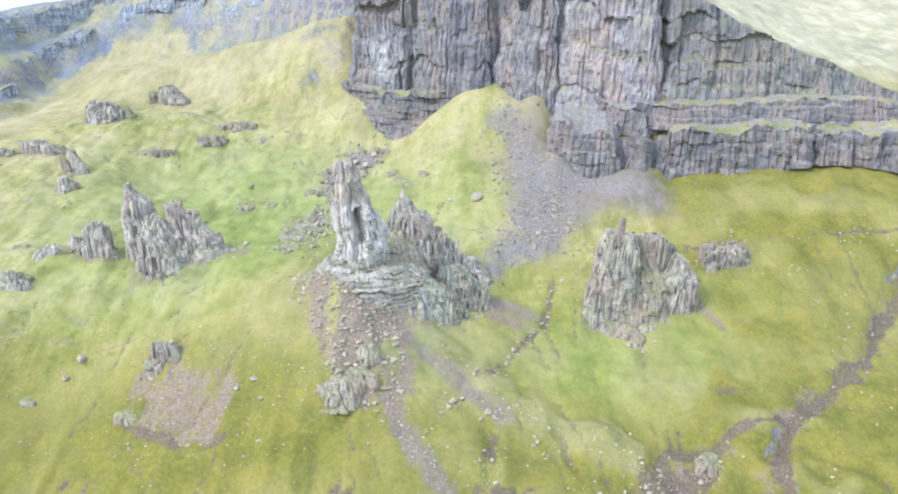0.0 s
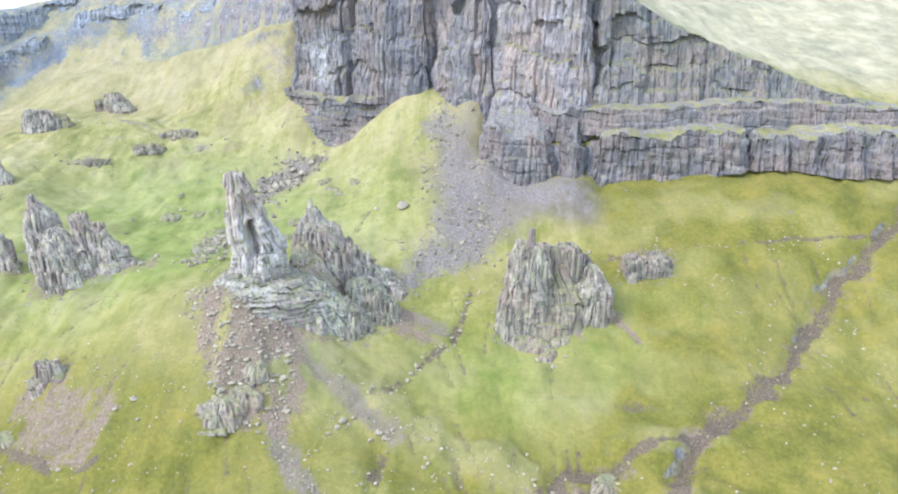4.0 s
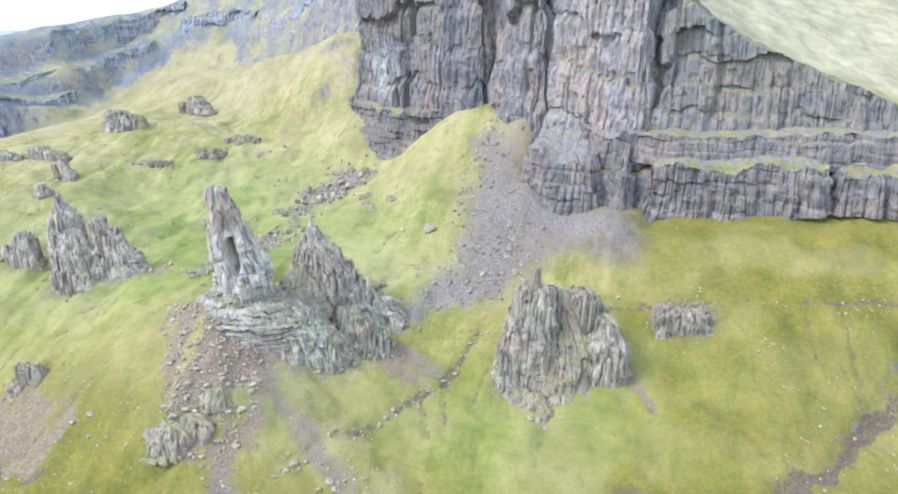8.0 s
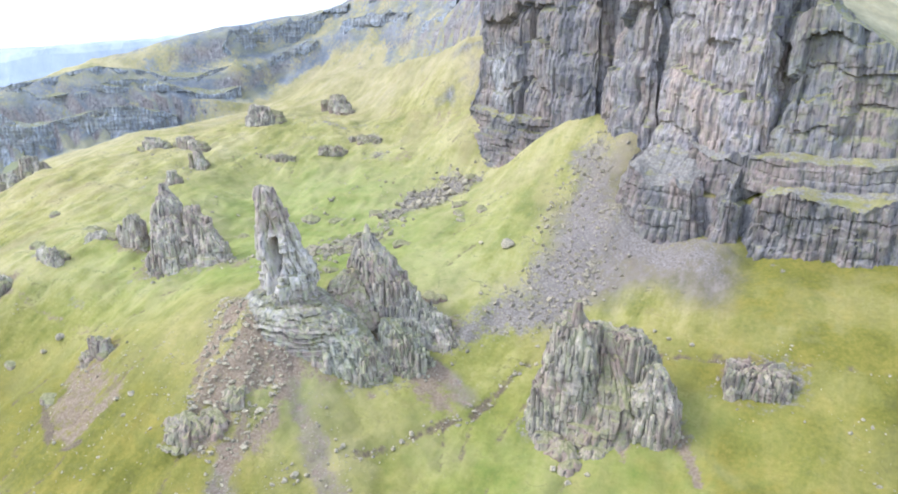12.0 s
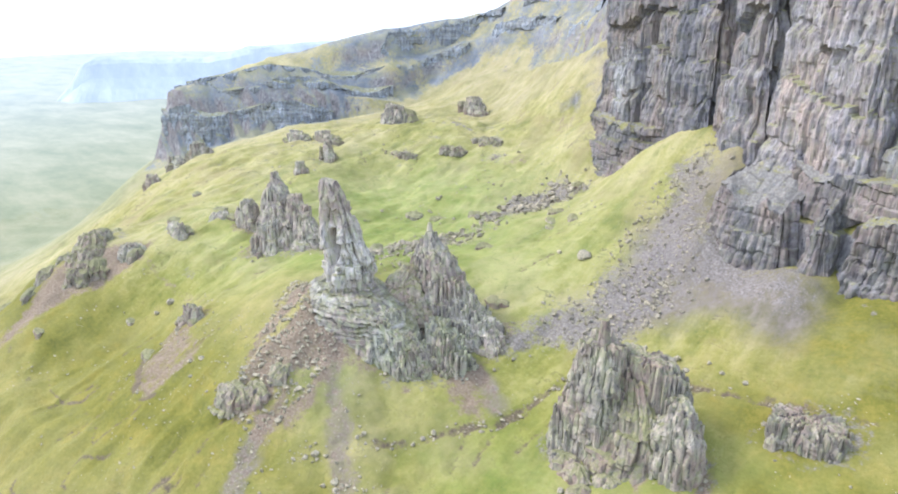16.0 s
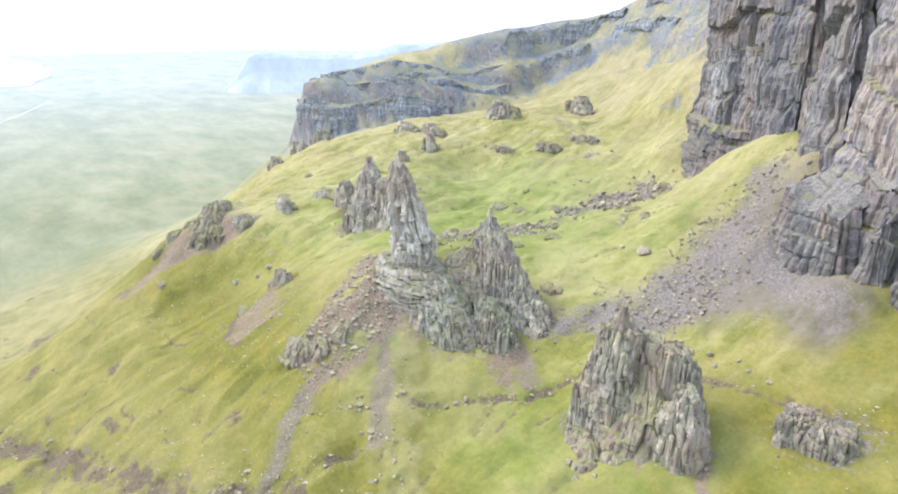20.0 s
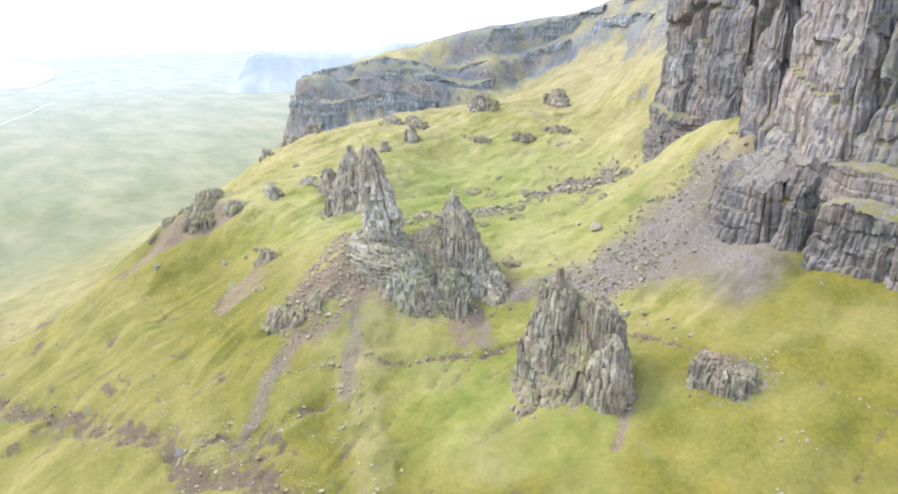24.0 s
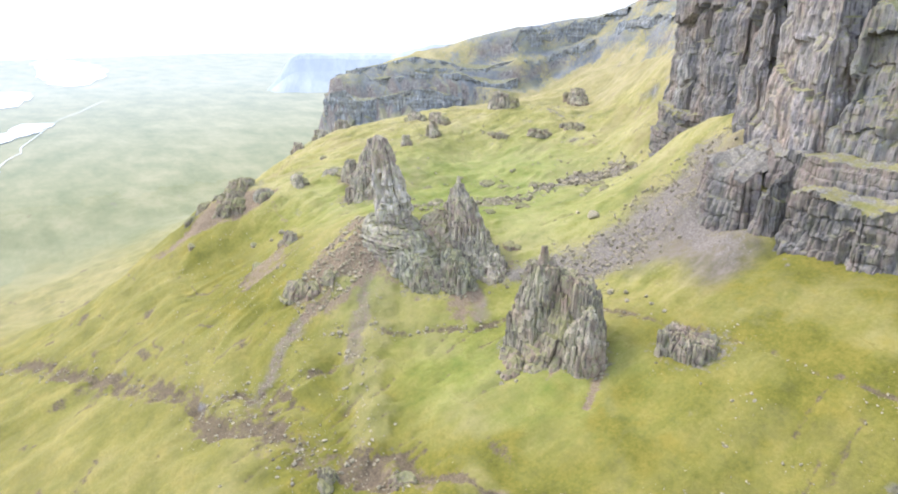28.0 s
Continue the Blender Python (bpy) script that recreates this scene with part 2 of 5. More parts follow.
def grass_colour(k):
    broad = k.noise(0.012, 3, 0.6)
    patch = k.noise(0.05, 6, 0.7)
    runnel = k.noise((0.16, 0.028, 0.034), 5, 0.65)
    fine = k.noise(0.55, 6, 0.75)
    v = k.math("ADD", k.math("MULTIPLY", broad, 0.36), k.math("MULTIPLY", patch, 0.30))
    v = k.math("ADD", v, k.math("ADD", k.math("MULTIPLY", runnel, 0.26), k.math("MULTIPLY", fine, 0.14)))
    v = k.math("ADD", k.math("MULTIPLY", k.math("SUBTRACT", v, 0.5), 3.4), 0.5)
    c = k.ramp(v, GRASS_STOPS)
    # rushes and moss in the damp hollows, bracken and dead grass on the dry ground
    damp = k.noise((0.055, 0.028, 0.036), 6, 0.72)
    c = k.mix(k.ramp(damp, [(0.53, (0, 0, 0)), (0.66, (0.75, 0.75, 0.75))]), c, (0.135, 0.148, 0.041))
    bracken = k.noise((0.026, 0.018, 0.031), 7, 0.74)
    c = k.mix(k.ramp(bracken, [(0.50, (0, 0, 0)), (0.64, (0.8, 0.8, 0.8))]), c, (0.255, 0.205, 0.094))
    tuft = k.noise(0.8, 4, 0.7)
    c = k.mix(k.ramp(tuft, [(0.55, (0, 0, 0)), (0.66, (0.5, 0.5, 0.5))]), c, (0.115, 0.125, 0.042))
    straw = k.noise(0.42, 6, 0.78)
    c = k.mix(k.ramp(straw, [(0.55, (0, 0, 0)), (0.68, (0.5, 0.5, 0.5))]), c, (0.36, 0.32, 0.168))
    # narrow cracks and sheep paths
    crease = k.math("ABSOLUTE", k.math("SUBTRACT", k.noise((0.035, 0.06, 0.08), 4, 0.6), 0.5))
    here = k.math("GREATER_THAN", patch, 0.53)
    c = k.mix(k.math("MULTIPLY", k.ramp(crease, [(0.004, (0.7, 0.7, 0.7)), (0.012, (0, 0, 0))]), here), c, (0.085, 0.072, 0.045))
    bald = k.noise(0.23, 6, 0.75)
    c = k.mix(k.ramp(bald, [(0.60, (0, 0, 0)), (0.70, (0.65, 0.65, 0.65))]), c, (0.23, 0.195, 0.125))
    return c, fine, patch


def rock_colour(k, warm=0.0, tone=1.0, tint=(1, 1, 1)):
    streak = k.noise((0.34, 0.34, 0.08), 5, 0.62)
    blotch = k.noise(0.05, 4, 0.6)
    crack = k.noise((0.8, 0.8, 0.16), 4, 0.65)
    speck = k.noise(1.6, 4, 0.75)
    bed = k.noise((0.012, 0.012, 0.14), 5, 0.65)
    v = k.math("ADD", k.math("MULTIPLY", streak, 0.5), k.math("MULTIPLY", speck, 0.28))
    v = k.math("ADD", v, k.math("MULTIPLY", bed, 0.2))
    c = k.ramp(v, [(p, tuple(q * tone * s for q, s in zip(paint, tint))) for p, paint in ((0.36, (0.085, 0.082, 0.088)), (0.46, (0.16, 0.154, 0.158)), (0.54, (0.25, 0.24, 0.238)), (0.64, (0.43, 0.415, 0.395)))])
    c = k.mix(k.ramp(blotch, [(0.42, (0, 0, 0)), (0.62, (1, 1, 1))]), c, k.mix(0.5, c, (0.21 + warm, 0.165, 0.14)))
    c = k.mix(k.ramp(crack, [(0.38, (0.85, 0.85, 0.85)), (0.45, (0, 0, 0))]), c, (0.05, 0.047, 0.05))
    return c, streak, crack


def make_rock(name, moss=0.55, warm=0.0, pale=None, pale_mix=0.75, tone=1.0, tint=(1, 1, 1), lichened=0.5, bedded=0.0, mottled=0.0):
    k = Kit(name, 0.88)
    c, streak, crack = rock_colour(k, warm, tone, tint)
    if pale:
        near = k.n.new("ShaderNodeVectorMath")
        near.operation = "DISTANCE"
        near.inputs[1].default_value = pale
        k.l.new(k.place.outputs["Position"], near.inputs[0])
        patchy = k.math("ADD", near.outputs["Value"], k.math("MULTIPLY", k.noise((0.2, 0.2, 0.09), 5, 0.7), 46))
        c = k.mix(k.ramp(k.math("DIVIDE", patchy, 100.0), [(0.34, (pale_mix, pale_mix, pale_mix)), (0.50, (0, 0, 0))]), c, k.ramp(crack, [(0.35, (0.2, 0.2, 0.21)), (0.55, (0.55, 0.54, 0.53))]))
    if mottled:
        c = k.mix(k.ramp(k.noise((0.032, 0.032, 0.02), 5, 0.68), [(0.48, (0, 0, 0)), (0.60, (mottled, mottled, mottled))]), c, k.ramp(crack, [(0.38, (0.13, 0.098, 0.088)), (0.6, (0.36, 0.285, 0.245))]))
        c = k.mix(k.ramp(k.noise((0.045, 0.045, 0.028), 5, 0.7), [(0.52, (0, 0, 0)), (0.62, (mottled, mottled, mottled))]), c, k.ramp(crack, [(0.36, (0.055, 0.056, 0.07)), (0.6, (0.17, 0.172, 0.20))]))
        c = k.mix(k.ramp(k.noise((0.06, 0.06, 0.09), 6, 0.72), [(0.56, (0, 0, 0)), (0.66, (0.7 * mottled, 0.7 * mottled, 0.7 * mottled))]), c, (0.36, 0.345, 0.30))
    if bedded:
        bands = k.noise((0.03, 0.03, 0.5), 5, 0.6)
        c = k.mix(k.ramp(bands, [(0.42, (bedded, bedded, bedded)), (0.50, (0, 0, 0))]), c, (0.085, 0.085, 0.08))
        c = k.mix(k.ramp(bands, [(0.54, (0, 0, 0)), (0.62, (bedded, bedded, bedded))]), c, (0.40, 0.385, 0.35))
    lichen = k.noise((0.4, 0.4, 0.22), 5, 0.65)
    c = k.mix(k.ramp(lichen, [(0.46, (0, 0, 0)), (0.66, (lichened, lichened, lichened))]), c, (0.22 * tone, 0.225 * tone, 0.135 * tone))
    fine, patch = k.noise(0.55, 6, 0.75), k.noise(0.05, 6, 0.7)
    up = k.math("ADD", k.steep(), k.math("MULTIPLY", k.math("SUBTRACT", k.noise(0.12, 6, 0.72), 0.5), 1.1))
    c = k.mix(k.ramp(up, [(moss - 0.1, (0, 0, 0)), (moss + 0.16, (0.8, 0.8, 0.8))]), c, k.ramp(fine, [(0.35, (0.11, 0.12, 0.05)), (0.5, (0.17, 0.17, 0.075)), (0.65, (0.26, 0.235, 0.13))]))
    # each joint-bounded column has weathered to a tone of its own
    c = k.mix(1.0, c, k.ramp(k.place.outputs["Random Per Island"], [(0.0, (0.70, 0.71, 0.72)), (0.5, (0.97, 0.97, 0.96)), (1.0, (1.2, 1.19, 1.16))]), "MULTIPLY")
    k.colour(c)
    k.bump(k.math("ADD", k.math("MULTIPLY", streak, 0.5), k.math("MULTIPLY", crack, 0.6)), 0.6, 0.6)
    return k.m


def make_ground():
    k = Kit("hillside_turf", 0.95)
    c, fine, patch = grass_colour(k)
    lush_hazed = k.attribute("lush_hazed")
    c = k.mix(k.math("MULTIPLY", lush_hazed, k.math("MULTIPLY", k.noise(0.16, 5, 0.7), 1.2), True), c, k.ramp(patch, [(0.35, (0.125, 0.185, 0.035)), (0.65, (0.225, 0.275, 0.066))]))
    dry_lit = k.attribute("dry_lit")
    c = k.mix(k.math("MULTIPLY", dry_lit, k.math("MULTIPLY", k.noise((0.2, 0.07, 0.083), 5, 0.7), 1.15), True), c, k.ramp(patch, [(0.35, (0.22, 0.195, 0.1)), (0.65, (0.315, 0.27, 0.165))]))
    c = k.mix(k.math("MULTIPLY", k.attribute("dark_turf"), k.math("MULTIPLY", k.noise(0.1, 5, 0.7), 2.3), True), c, k.ramp(k.math("ADD", k.math("MULTIPLY", patch, 0.6), k.math("MULTIPLY", fine, 0.4)), [(0.36, (0.08, 0.08, 0.015)), (0.48, (0.138, 0.134, 0.022)), (0.60, (0.215, 0.18, 0.038))]))
    # paler turf: haze over far slopes put into the grass colour
    c = k.mix(k.math("MULTIPLY", k.attribute("hazed_pale"), 0.8), c, k.ramp(patch, [(0.35, (0.25, 0.235, 0.155)), (0.5, (0.36, 0.325, 0.205)), (0.65, (0.48, 0.42, 0.28))]))
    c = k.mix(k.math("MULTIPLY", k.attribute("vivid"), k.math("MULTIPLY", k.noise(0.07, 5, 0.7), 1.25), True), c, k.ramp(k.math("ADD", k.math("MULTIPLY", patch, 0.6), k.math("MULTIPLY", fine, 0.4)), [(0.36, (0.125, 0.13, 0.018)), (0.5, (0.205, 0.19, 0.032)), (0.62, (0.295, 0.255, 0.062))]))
    c = k.mix(k.attribute("moorish"), c, k.ramp(k.noise((0.007, 0.013, 0.008), 8, 0.72), MOOR_STOPS))
    stone = k.noise(0.9, 4, 0.75)
    gravel = k.ramp(stone, [(0.32, (0.095, 0.082, 0.074)), (0.5, (0.18, 0.158, 0.142)), (0.66, (0.30, 0.268, 0.242))])
    edge = k.math("MULTIPLY", k.math("SUBTRACT", k.noise(0.3, 6, 0.78), 0.5), 2.4)

    def cover(c, name, paint):
        f = k.ramp(k.math("ADD", k.attribute(name), edge), [(0.40, (0, 0, 0)), (0.80, (0.95, 0.95, 0.95))])
        f = k.math("MULTIPLY", f, k.ramp(k.attribute(name), [(0.03, (0, 0, 0)), (0.4, (1, 1, 1))]))
        return k.mix(f, c, paint)

    silt = k.noise((0.25, 0.12, 0.2), 5, 0.7)
    c = k.mix(k.math("MULTIPLY", k.attribute("talus"), k.ramp(silt, [(0.3, (0.55, 0.55, 0.55)), (0.6, (0.95, 0.95, 0.95))])), c, k.ramp(silt, [(0.35, (0.115, 0.096, 0.085)), (0.5, (0.155, 0.13, 0.115)), (0.65, (0.205, 0.174, 0.152))]))
    c = cover(c, "scree", gravel)
    c = cover(c, "earth", k.ramp(stone, [(0.32, (0.137, 0.097, 0.069)), (0.5, (0.208, 0.155, 0.112)), (0.68, (0.30, 0.24, 0.178))]))
    c = cover(c, "peat", k.ramp(stone, [(0.3, (0.07, 0.053, 0.037)), (0.55, (0.14, 0.107, 0.072)), (0.7, (0.215, 0.172, 0.118))]))
    rocky, streak, crack = rock_colour(k)
    # bedded rock and rubble of the ridge, with blue distance haze mixed into the colours
    strata = k.math("ADD", k.math("MULTIPLY", k.noise((0.006, 0.006, 0.11), 5, 0.7), 0.28), k.math("MULTIPLY", k.noise((0.016, 0.016, 0.03), 6, 0.72), 0.72))
    hazed_bluff = k.mix(k.ramp(strata, [(0.46, (0, 0, 0)), (0.56, (0.9, 0.9, 0.9))]), k.ramp(k.noise((0.05, 0.05, 0.02), 6, 0.75), [(0.35, (0.09, 0.107, 0.135)), (0.5, (0.145, 0.165, 0.195)), (0.65, (0.23, 0.245, 0.265))]), k.ramp(patch, [(0.35, (0.17, 0.175, 0.115)), (0.65, (0.27, 0.26, 0.18))]))
    c = cover(c, "hazed_bluff", hazed_bluff)
    up = k.math("ADD", k.steep(), k.math("MULTIPLY", k.math("SUBTRACT", patch, 0.5), 0.25))
    c = k.mix(k.ramp(up, [(0.50, (1, 1, 1)), (0.62, (0, 0, 0))]), c, rocky)
    k.colour(c)
    k.bump(k.math("ADD", k.math("MULTIPLY", fine, 0.6), k.math("MULTIPLY", stone, 0.4)), 0.7, 1.6)
    return k.m


def make_stone(name, light):
    k = Kit(name, 0.9)
    spot = k.noise(1.1, 4, 0.7)
    info = k.n.new("ShaderNodeObjectInfo")
    c = k.ramp(spot, [(0.3, (0.12 * light, 0.11 * light, 0.083 * light)), (0.5, (0.31 * light, 0.272 * light, 0.185 * light)), (0.7, (0.53 * light, 0.465 * light, 0.32 * light))])
    k.colour(k.mix(k.math("MULTIPLY", k.math("FRACT", k.math("ADD", k.place.outputs["Random Per Island"], info.outputs["Random"])), 0.6 if light < 1.05 else 0.4), c, (0.17, 0.15, 0.13)))
    k.bump(spot, 0.7, 0.4)
    return k.m


def make_ledge(name, bare):
    """Turf and broken stone lying on a rock ledge; bare: how much of it is stone."""
    k = Kit(name, 0.95)
    c, fine, patch = grass_colour(k)
    stone = k.noise(0.9, 4, 0.75)
    gravel = k.ramp(stone, [(0.32, (0.10, 0.095, 0.09)), (0.5, (0.19, 0.178, 0.17)), (0.66, (0.32, 0.30, 0.285))])
    c = k.mix(0.5, c, k.ramp(patch, [(0.35, (0.15, 0.155, 0.07)), (0.65, (0.26, 0.24, 0.13))]))
    c = k.mix(k.ramp(k.noise((0.12, 0.12, 0.3), 6, 0.72), [(0.62 - 0.42 * bare, (0, 0, 0)), (0.74 - 0.42 * bare, (0.9, 0.9, 0.9))]), c, gravel)
    rocky, streak, crack = rock_colour(k)
    c = k.mix(k.ramp(k.steep(), [(0.40, (1, 1, 1)), (0.66, (0, 0, 0))]), c, rocky)
    k.colour(c)
    k.bump(k.math("ADD", k.math("MULTIPLY", fine, 0.6), k.math("MULTIPLY", stone, 0.4)), 0.8, 1.2)
    return k.m


TURF = make_ground()
LEDGE_TURF, LEDGE_SCREE = make_ledge("ledge_turf", 0.42), make_ledge("ledge_scree", 0.68)
WALL_ROCK = make_rock("cliff_basalt", 0.6, 0.0, (-52, 590, 118), tone=1.03, tint=(0.99, 0.97, 1.05), lichened=0.35, bedded=0.1, mottled=0.75)
SHOULDER_ROCK = make_rock("shoulder_basalt", 0.52, 0.0, tone=0.88, tint=(0.97, 1.0, 1.03), lichened=0.6, mottled=0.6)
TIER_ROCK = make_rock("lower_tier_basalt", 0.92, 0.02, tone=0.7, tint=(1.0, 0.98, 0.99), lichened=0.45, bedded=0.12, mottled=0.55)
CRAG_ROCK = make_rock("crag_basalt", 0.72, 0.05, tone=1.62, tint=(1.08, 1.01, 0.87), lichened=0.65)
SLAB_ROCK = make_rock("layered_slab_rock", 0.9, 0.04, tone=1.3, tint=(1.04, 1.01, 0.87), lichened=0.8, bedded=0.6)
STACK_ROCK = make_rock("pale_stack_rock", 0.95, 0.03, (-44, 322, 52), 0.42, 1.85, tint=(1.1, 1.0, 0.88), lichened=0.6)
MOSSY_ROCK = make_rock("mossy_basalt", 0.66, 0.04, tone=1.5, tint=(1.03, 1.03, 0.85), lichened=0.95)
GRASSY_ROCK = make_rock("grassy_rock", 0.45, 0.06, tone=0.95, tint=(1.12, 1.0, 0.8), lichened=0.7)
BUTTE_ROCK = make_rock("butte_basalt", 0.72, 0.05, tone=1.32, tint=(1.09, 1.01, 0.84), lichened=0.75)
EARTH_ROCK = make_rock("earthy_rock", 0.6, 0.06, tone=1.2, tint=(1.1, 1.0, 0.8), lichened=0.6)
# far basalt, with distance haze put into its colour as a paler blue tint
FAR_ROCK = make_rock("banded_ridge_rock_hazed", 0.74, -0.03, tone=1.45, tint=(0.86, 0.99, 1.16), lichened=0.25, bedded=0.3)
STONE = make_stone("scree_stone", 1.0)
PALE_STONE = make_stone("pale_stone", 1.08)


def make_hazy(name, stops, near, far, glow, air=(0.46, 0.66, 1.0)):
    """Distant land with its bright mist put in as a bluish glow that grows with distance."""
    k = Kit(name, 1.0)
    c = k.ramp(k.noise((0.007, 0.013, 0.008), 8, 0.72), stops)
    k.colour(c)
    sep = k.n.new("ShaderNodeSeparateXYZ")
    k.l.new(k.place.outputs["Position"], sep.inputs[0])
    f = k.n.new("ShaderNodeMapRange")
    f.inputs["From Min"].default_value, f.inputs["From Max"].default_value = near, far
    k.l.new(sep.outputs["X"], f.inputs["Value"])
    # the haze itself: pale emission added over the land's own colour
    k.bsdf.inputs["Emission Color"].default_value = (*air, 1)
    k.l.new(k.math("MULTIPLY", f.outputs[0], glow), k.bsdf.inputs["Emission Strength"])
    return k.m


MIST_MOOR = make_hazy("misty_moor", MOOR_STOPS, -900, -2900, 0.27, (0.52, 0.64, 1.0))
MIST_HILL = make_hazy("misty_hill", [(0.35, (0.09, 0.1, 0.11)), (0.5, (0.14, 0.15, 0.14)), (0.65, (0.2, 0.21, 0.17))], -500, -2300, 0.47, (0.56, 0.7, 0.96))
LOCH = Kit("loch_water", 0.08)
LOCH.bsdf.inputs["Base Color"].default_value = (0.5, 0.55, 0.6, 1)
LOCH.bump(LOCH.noise(0.02, 3), 0.1, 1.0)
LOCH = LOCH.m


# ---- building helpers ----
def mesh_object(name, verts, faces, material, parent=None, label="", flat=False):
    me = bpy.data.meshes.new(name)
    verts, faces = np.asarray(verts, np.float32), np.asarray(faces, np.int32)
    me.vertices.add(len(verts))
    me.vertices.foreach_set("co", verts.ravel())
    n = faces.shape[1]
    me.loops.add(faces.size)
    me.loops.foreach_set("vertex_index", faces.ravel())
    me.polygons.add(len(faces))
    me.polygons.foreach_set("loop_start", np.arange(len(faces), dtype=np.int32) * n)
    me.polygons.foreach_set("use_smooth", np.full(len(faces), not flat))
    me.update(calc_edges=True)
    me.materials.append(material)
    ob = new(name, me)
    if parent:
        ob.parent = parent
    if label:
        ob["label"] = label
    return ob


def grid_faces(rows, cols, wrap=False):
    r, c = np.meshgrid(np.arange(rows - 1), np.arange(cols if wrap else cols - 1), indexing="ij")
    d = (c + 1) % cols
    return np.stack([r * cols + c, r * cols + d, (r + 1) * cols + d, (r + 1) * cols + c], -1).reshape(-1, 4)


def thing(name, x, y, z, label, category, group="", kind=""):
    ob = new(name)
    ob.location = (x, y, z)
    ob.empty_display_size = 2
    return tagged(ob, label, category, group, kind)


def axis(lo, hi, step, far_lo, far_hi, grow=1.07):
    mid = list(np.arange(lo, hi, step))
    up, s = [mid[-1]], step
    while up[-1] < far_hi:
        s = min(s * grow, 260)
        up.append(up[-1] + s)
    down, s = [mid[0]], step
    while down[-1] > far_lo:
        s = min(s * grow, 260)
        down.append(down[-1] - s)
    return np.array(down[:0:-1] + mid + up[1:])


# ---- ground: one sheet to the horizon ----
BURN = [(330, 420), (269, 370), (258, 363), (240, 347), (225, 329), (213, 311), (198, 301), (189, 293), (176, 285), (159, 272), (150, 262), (141, 243), (138, 200)]
BURN_ARM = [(159, 272), (148, 270), (132, 268), (114, 261), (98, 257), (95, 253), (101, 245), (104, 238)]
BURN_HEAD = [(211, 306), (196, 303), (185, 298)]
GULLY = [(-330, 40), (-253, 89), (-209, 120), (-159, 144), (-110, 167), (-66, 181), (-37, 197), (-3, 198), (20, 209), (37, 217), (75, 230), (102, 243), (112, 250)]
GULLY_ARM = [(-19, 197), (-4, 216), (16, 235), (20, 253)]
TRACK = [(62, 368), (78, 374), (97, 377), (133, 380), (172, 382), (205, 384), (240, 388), (300, 392)]
STONE_LINE = [(-3, 268), (15, 285), (30, 303), (40, 318), (50, 332), (55, 345), (57, 357), (62, 368)]
GREY_STRIP = [(-34, 312), (-17, 297), (5, 283), (25, 269)]
GRAVEL = [(-24, 264), (-20, 255), (-13, 245), (0, 232), (6, 222)]
FURROW = [(128, 350), (136, 338), (143, 326)]
FURROW_SMALL = [(112, 340), (116, 326)]
SHED = [(14, 349), (30, 345), (45, 338)]
PALE_RIDGE = [(-23, 306), (-6, 298), (11, 289), (31, 274), (56, 263), (78, 254)]
HILL_PATH = [(-250, 300), (-218, 306), (-190, 305), (-162, 305), (-147, 304)]
SCAR = [(-149, 280), (-142, 299), (-137, 303), (-117, 288), (-97, 275), (-88, 264), (-93, 253), (-98, 246), (-119, 252)]
SCAR_LIP_SHADE = [(-150, 277), (-146, 267), (-129, 257), (-113, 248), (-102, 244), (-94, 249)]
PALE_PATH = [(132, 344), (146, 336), (157, 327), (168, 322), (184, 308)]
BARE = [(-78, 318), (-62, 328), (-36, 320), (-22, 302), (-18, 276), (-24, 260), (-50, 258), (-57, 284), (-70, 304)]
SCREE = [(46, 535), (58, 505), (74, 470), (80, 440), (80, 416), (64, 390), (24, 376), (34, 408), (36, 460), (32, 505)]
TALUS = [(60, 510), (80, 468), (106, 446), (142, 428), (142, 408), (104, 420), (80, 420)]
SCREE_UPPER = [(-86, 480), (-92, 520), (-78, 556), (-46, 545), (-60, 515)]
SCREE_BACK = [(-92, 352), (-104, 400), (-98, 440), (-90, 500), (-72, 480), (-70, 420), (-72, 356)]
RUBBLE = [(-281, 582), (-258, 668), (-190, 560), (-222, 535), (-175, 590), (-262, 486), (-300, 512), (-240, 590), (-205, 620), (-150, 570)]
FAN = [(-312, 314), (-290, 306), (-262, 284), (-248, 262), (-252, 244), (-268, 250), (-286, 272), (-304, 294)]
COL = [(-32, 350), (-10, 354), (14, 347), (34, 340), (50, 326), (36, 324), (16, 332), (-4, 336), (-26, 340)]
CHUTES = [[(-149, 665), (-176, 655), (-205, 633)], [(-97, 621), (-114, 599), (-126, 563)], [(-88, 644), (-109, 636), (-128, 625)]]
TALUS_APRON = [(43, 504), (63, 508), (80, 462), (100, 454), (132, 440), (142, 428), (134, 410), (104, 416), (80, 410), (60, 396), (45, 430), (40, 465)]
LEFT_SCAR = [(-232, 316), (-262, 300), (-262, 262), (-248, 214), (-238, 216), (-240, 258), (-226, 296)]


def fall_line(x, y, metres):
    """A line that runs straight down the slope from a place."""
    line = [(x, y)]
    for _ in range(4):
        q = land(np.array([x + 4, x - 4, x, x]), np.array([y, y, y + 4, y - 4]))
        gx, gy = float(q[1] - q[0]), float(q[3] - q[2])
        n = math.hypot(gx, gy) + 1e-6
        x, y = x + metres / 4 * gx / n, y + metres / 4 * gy / n
        line.append((x, y))
    return line


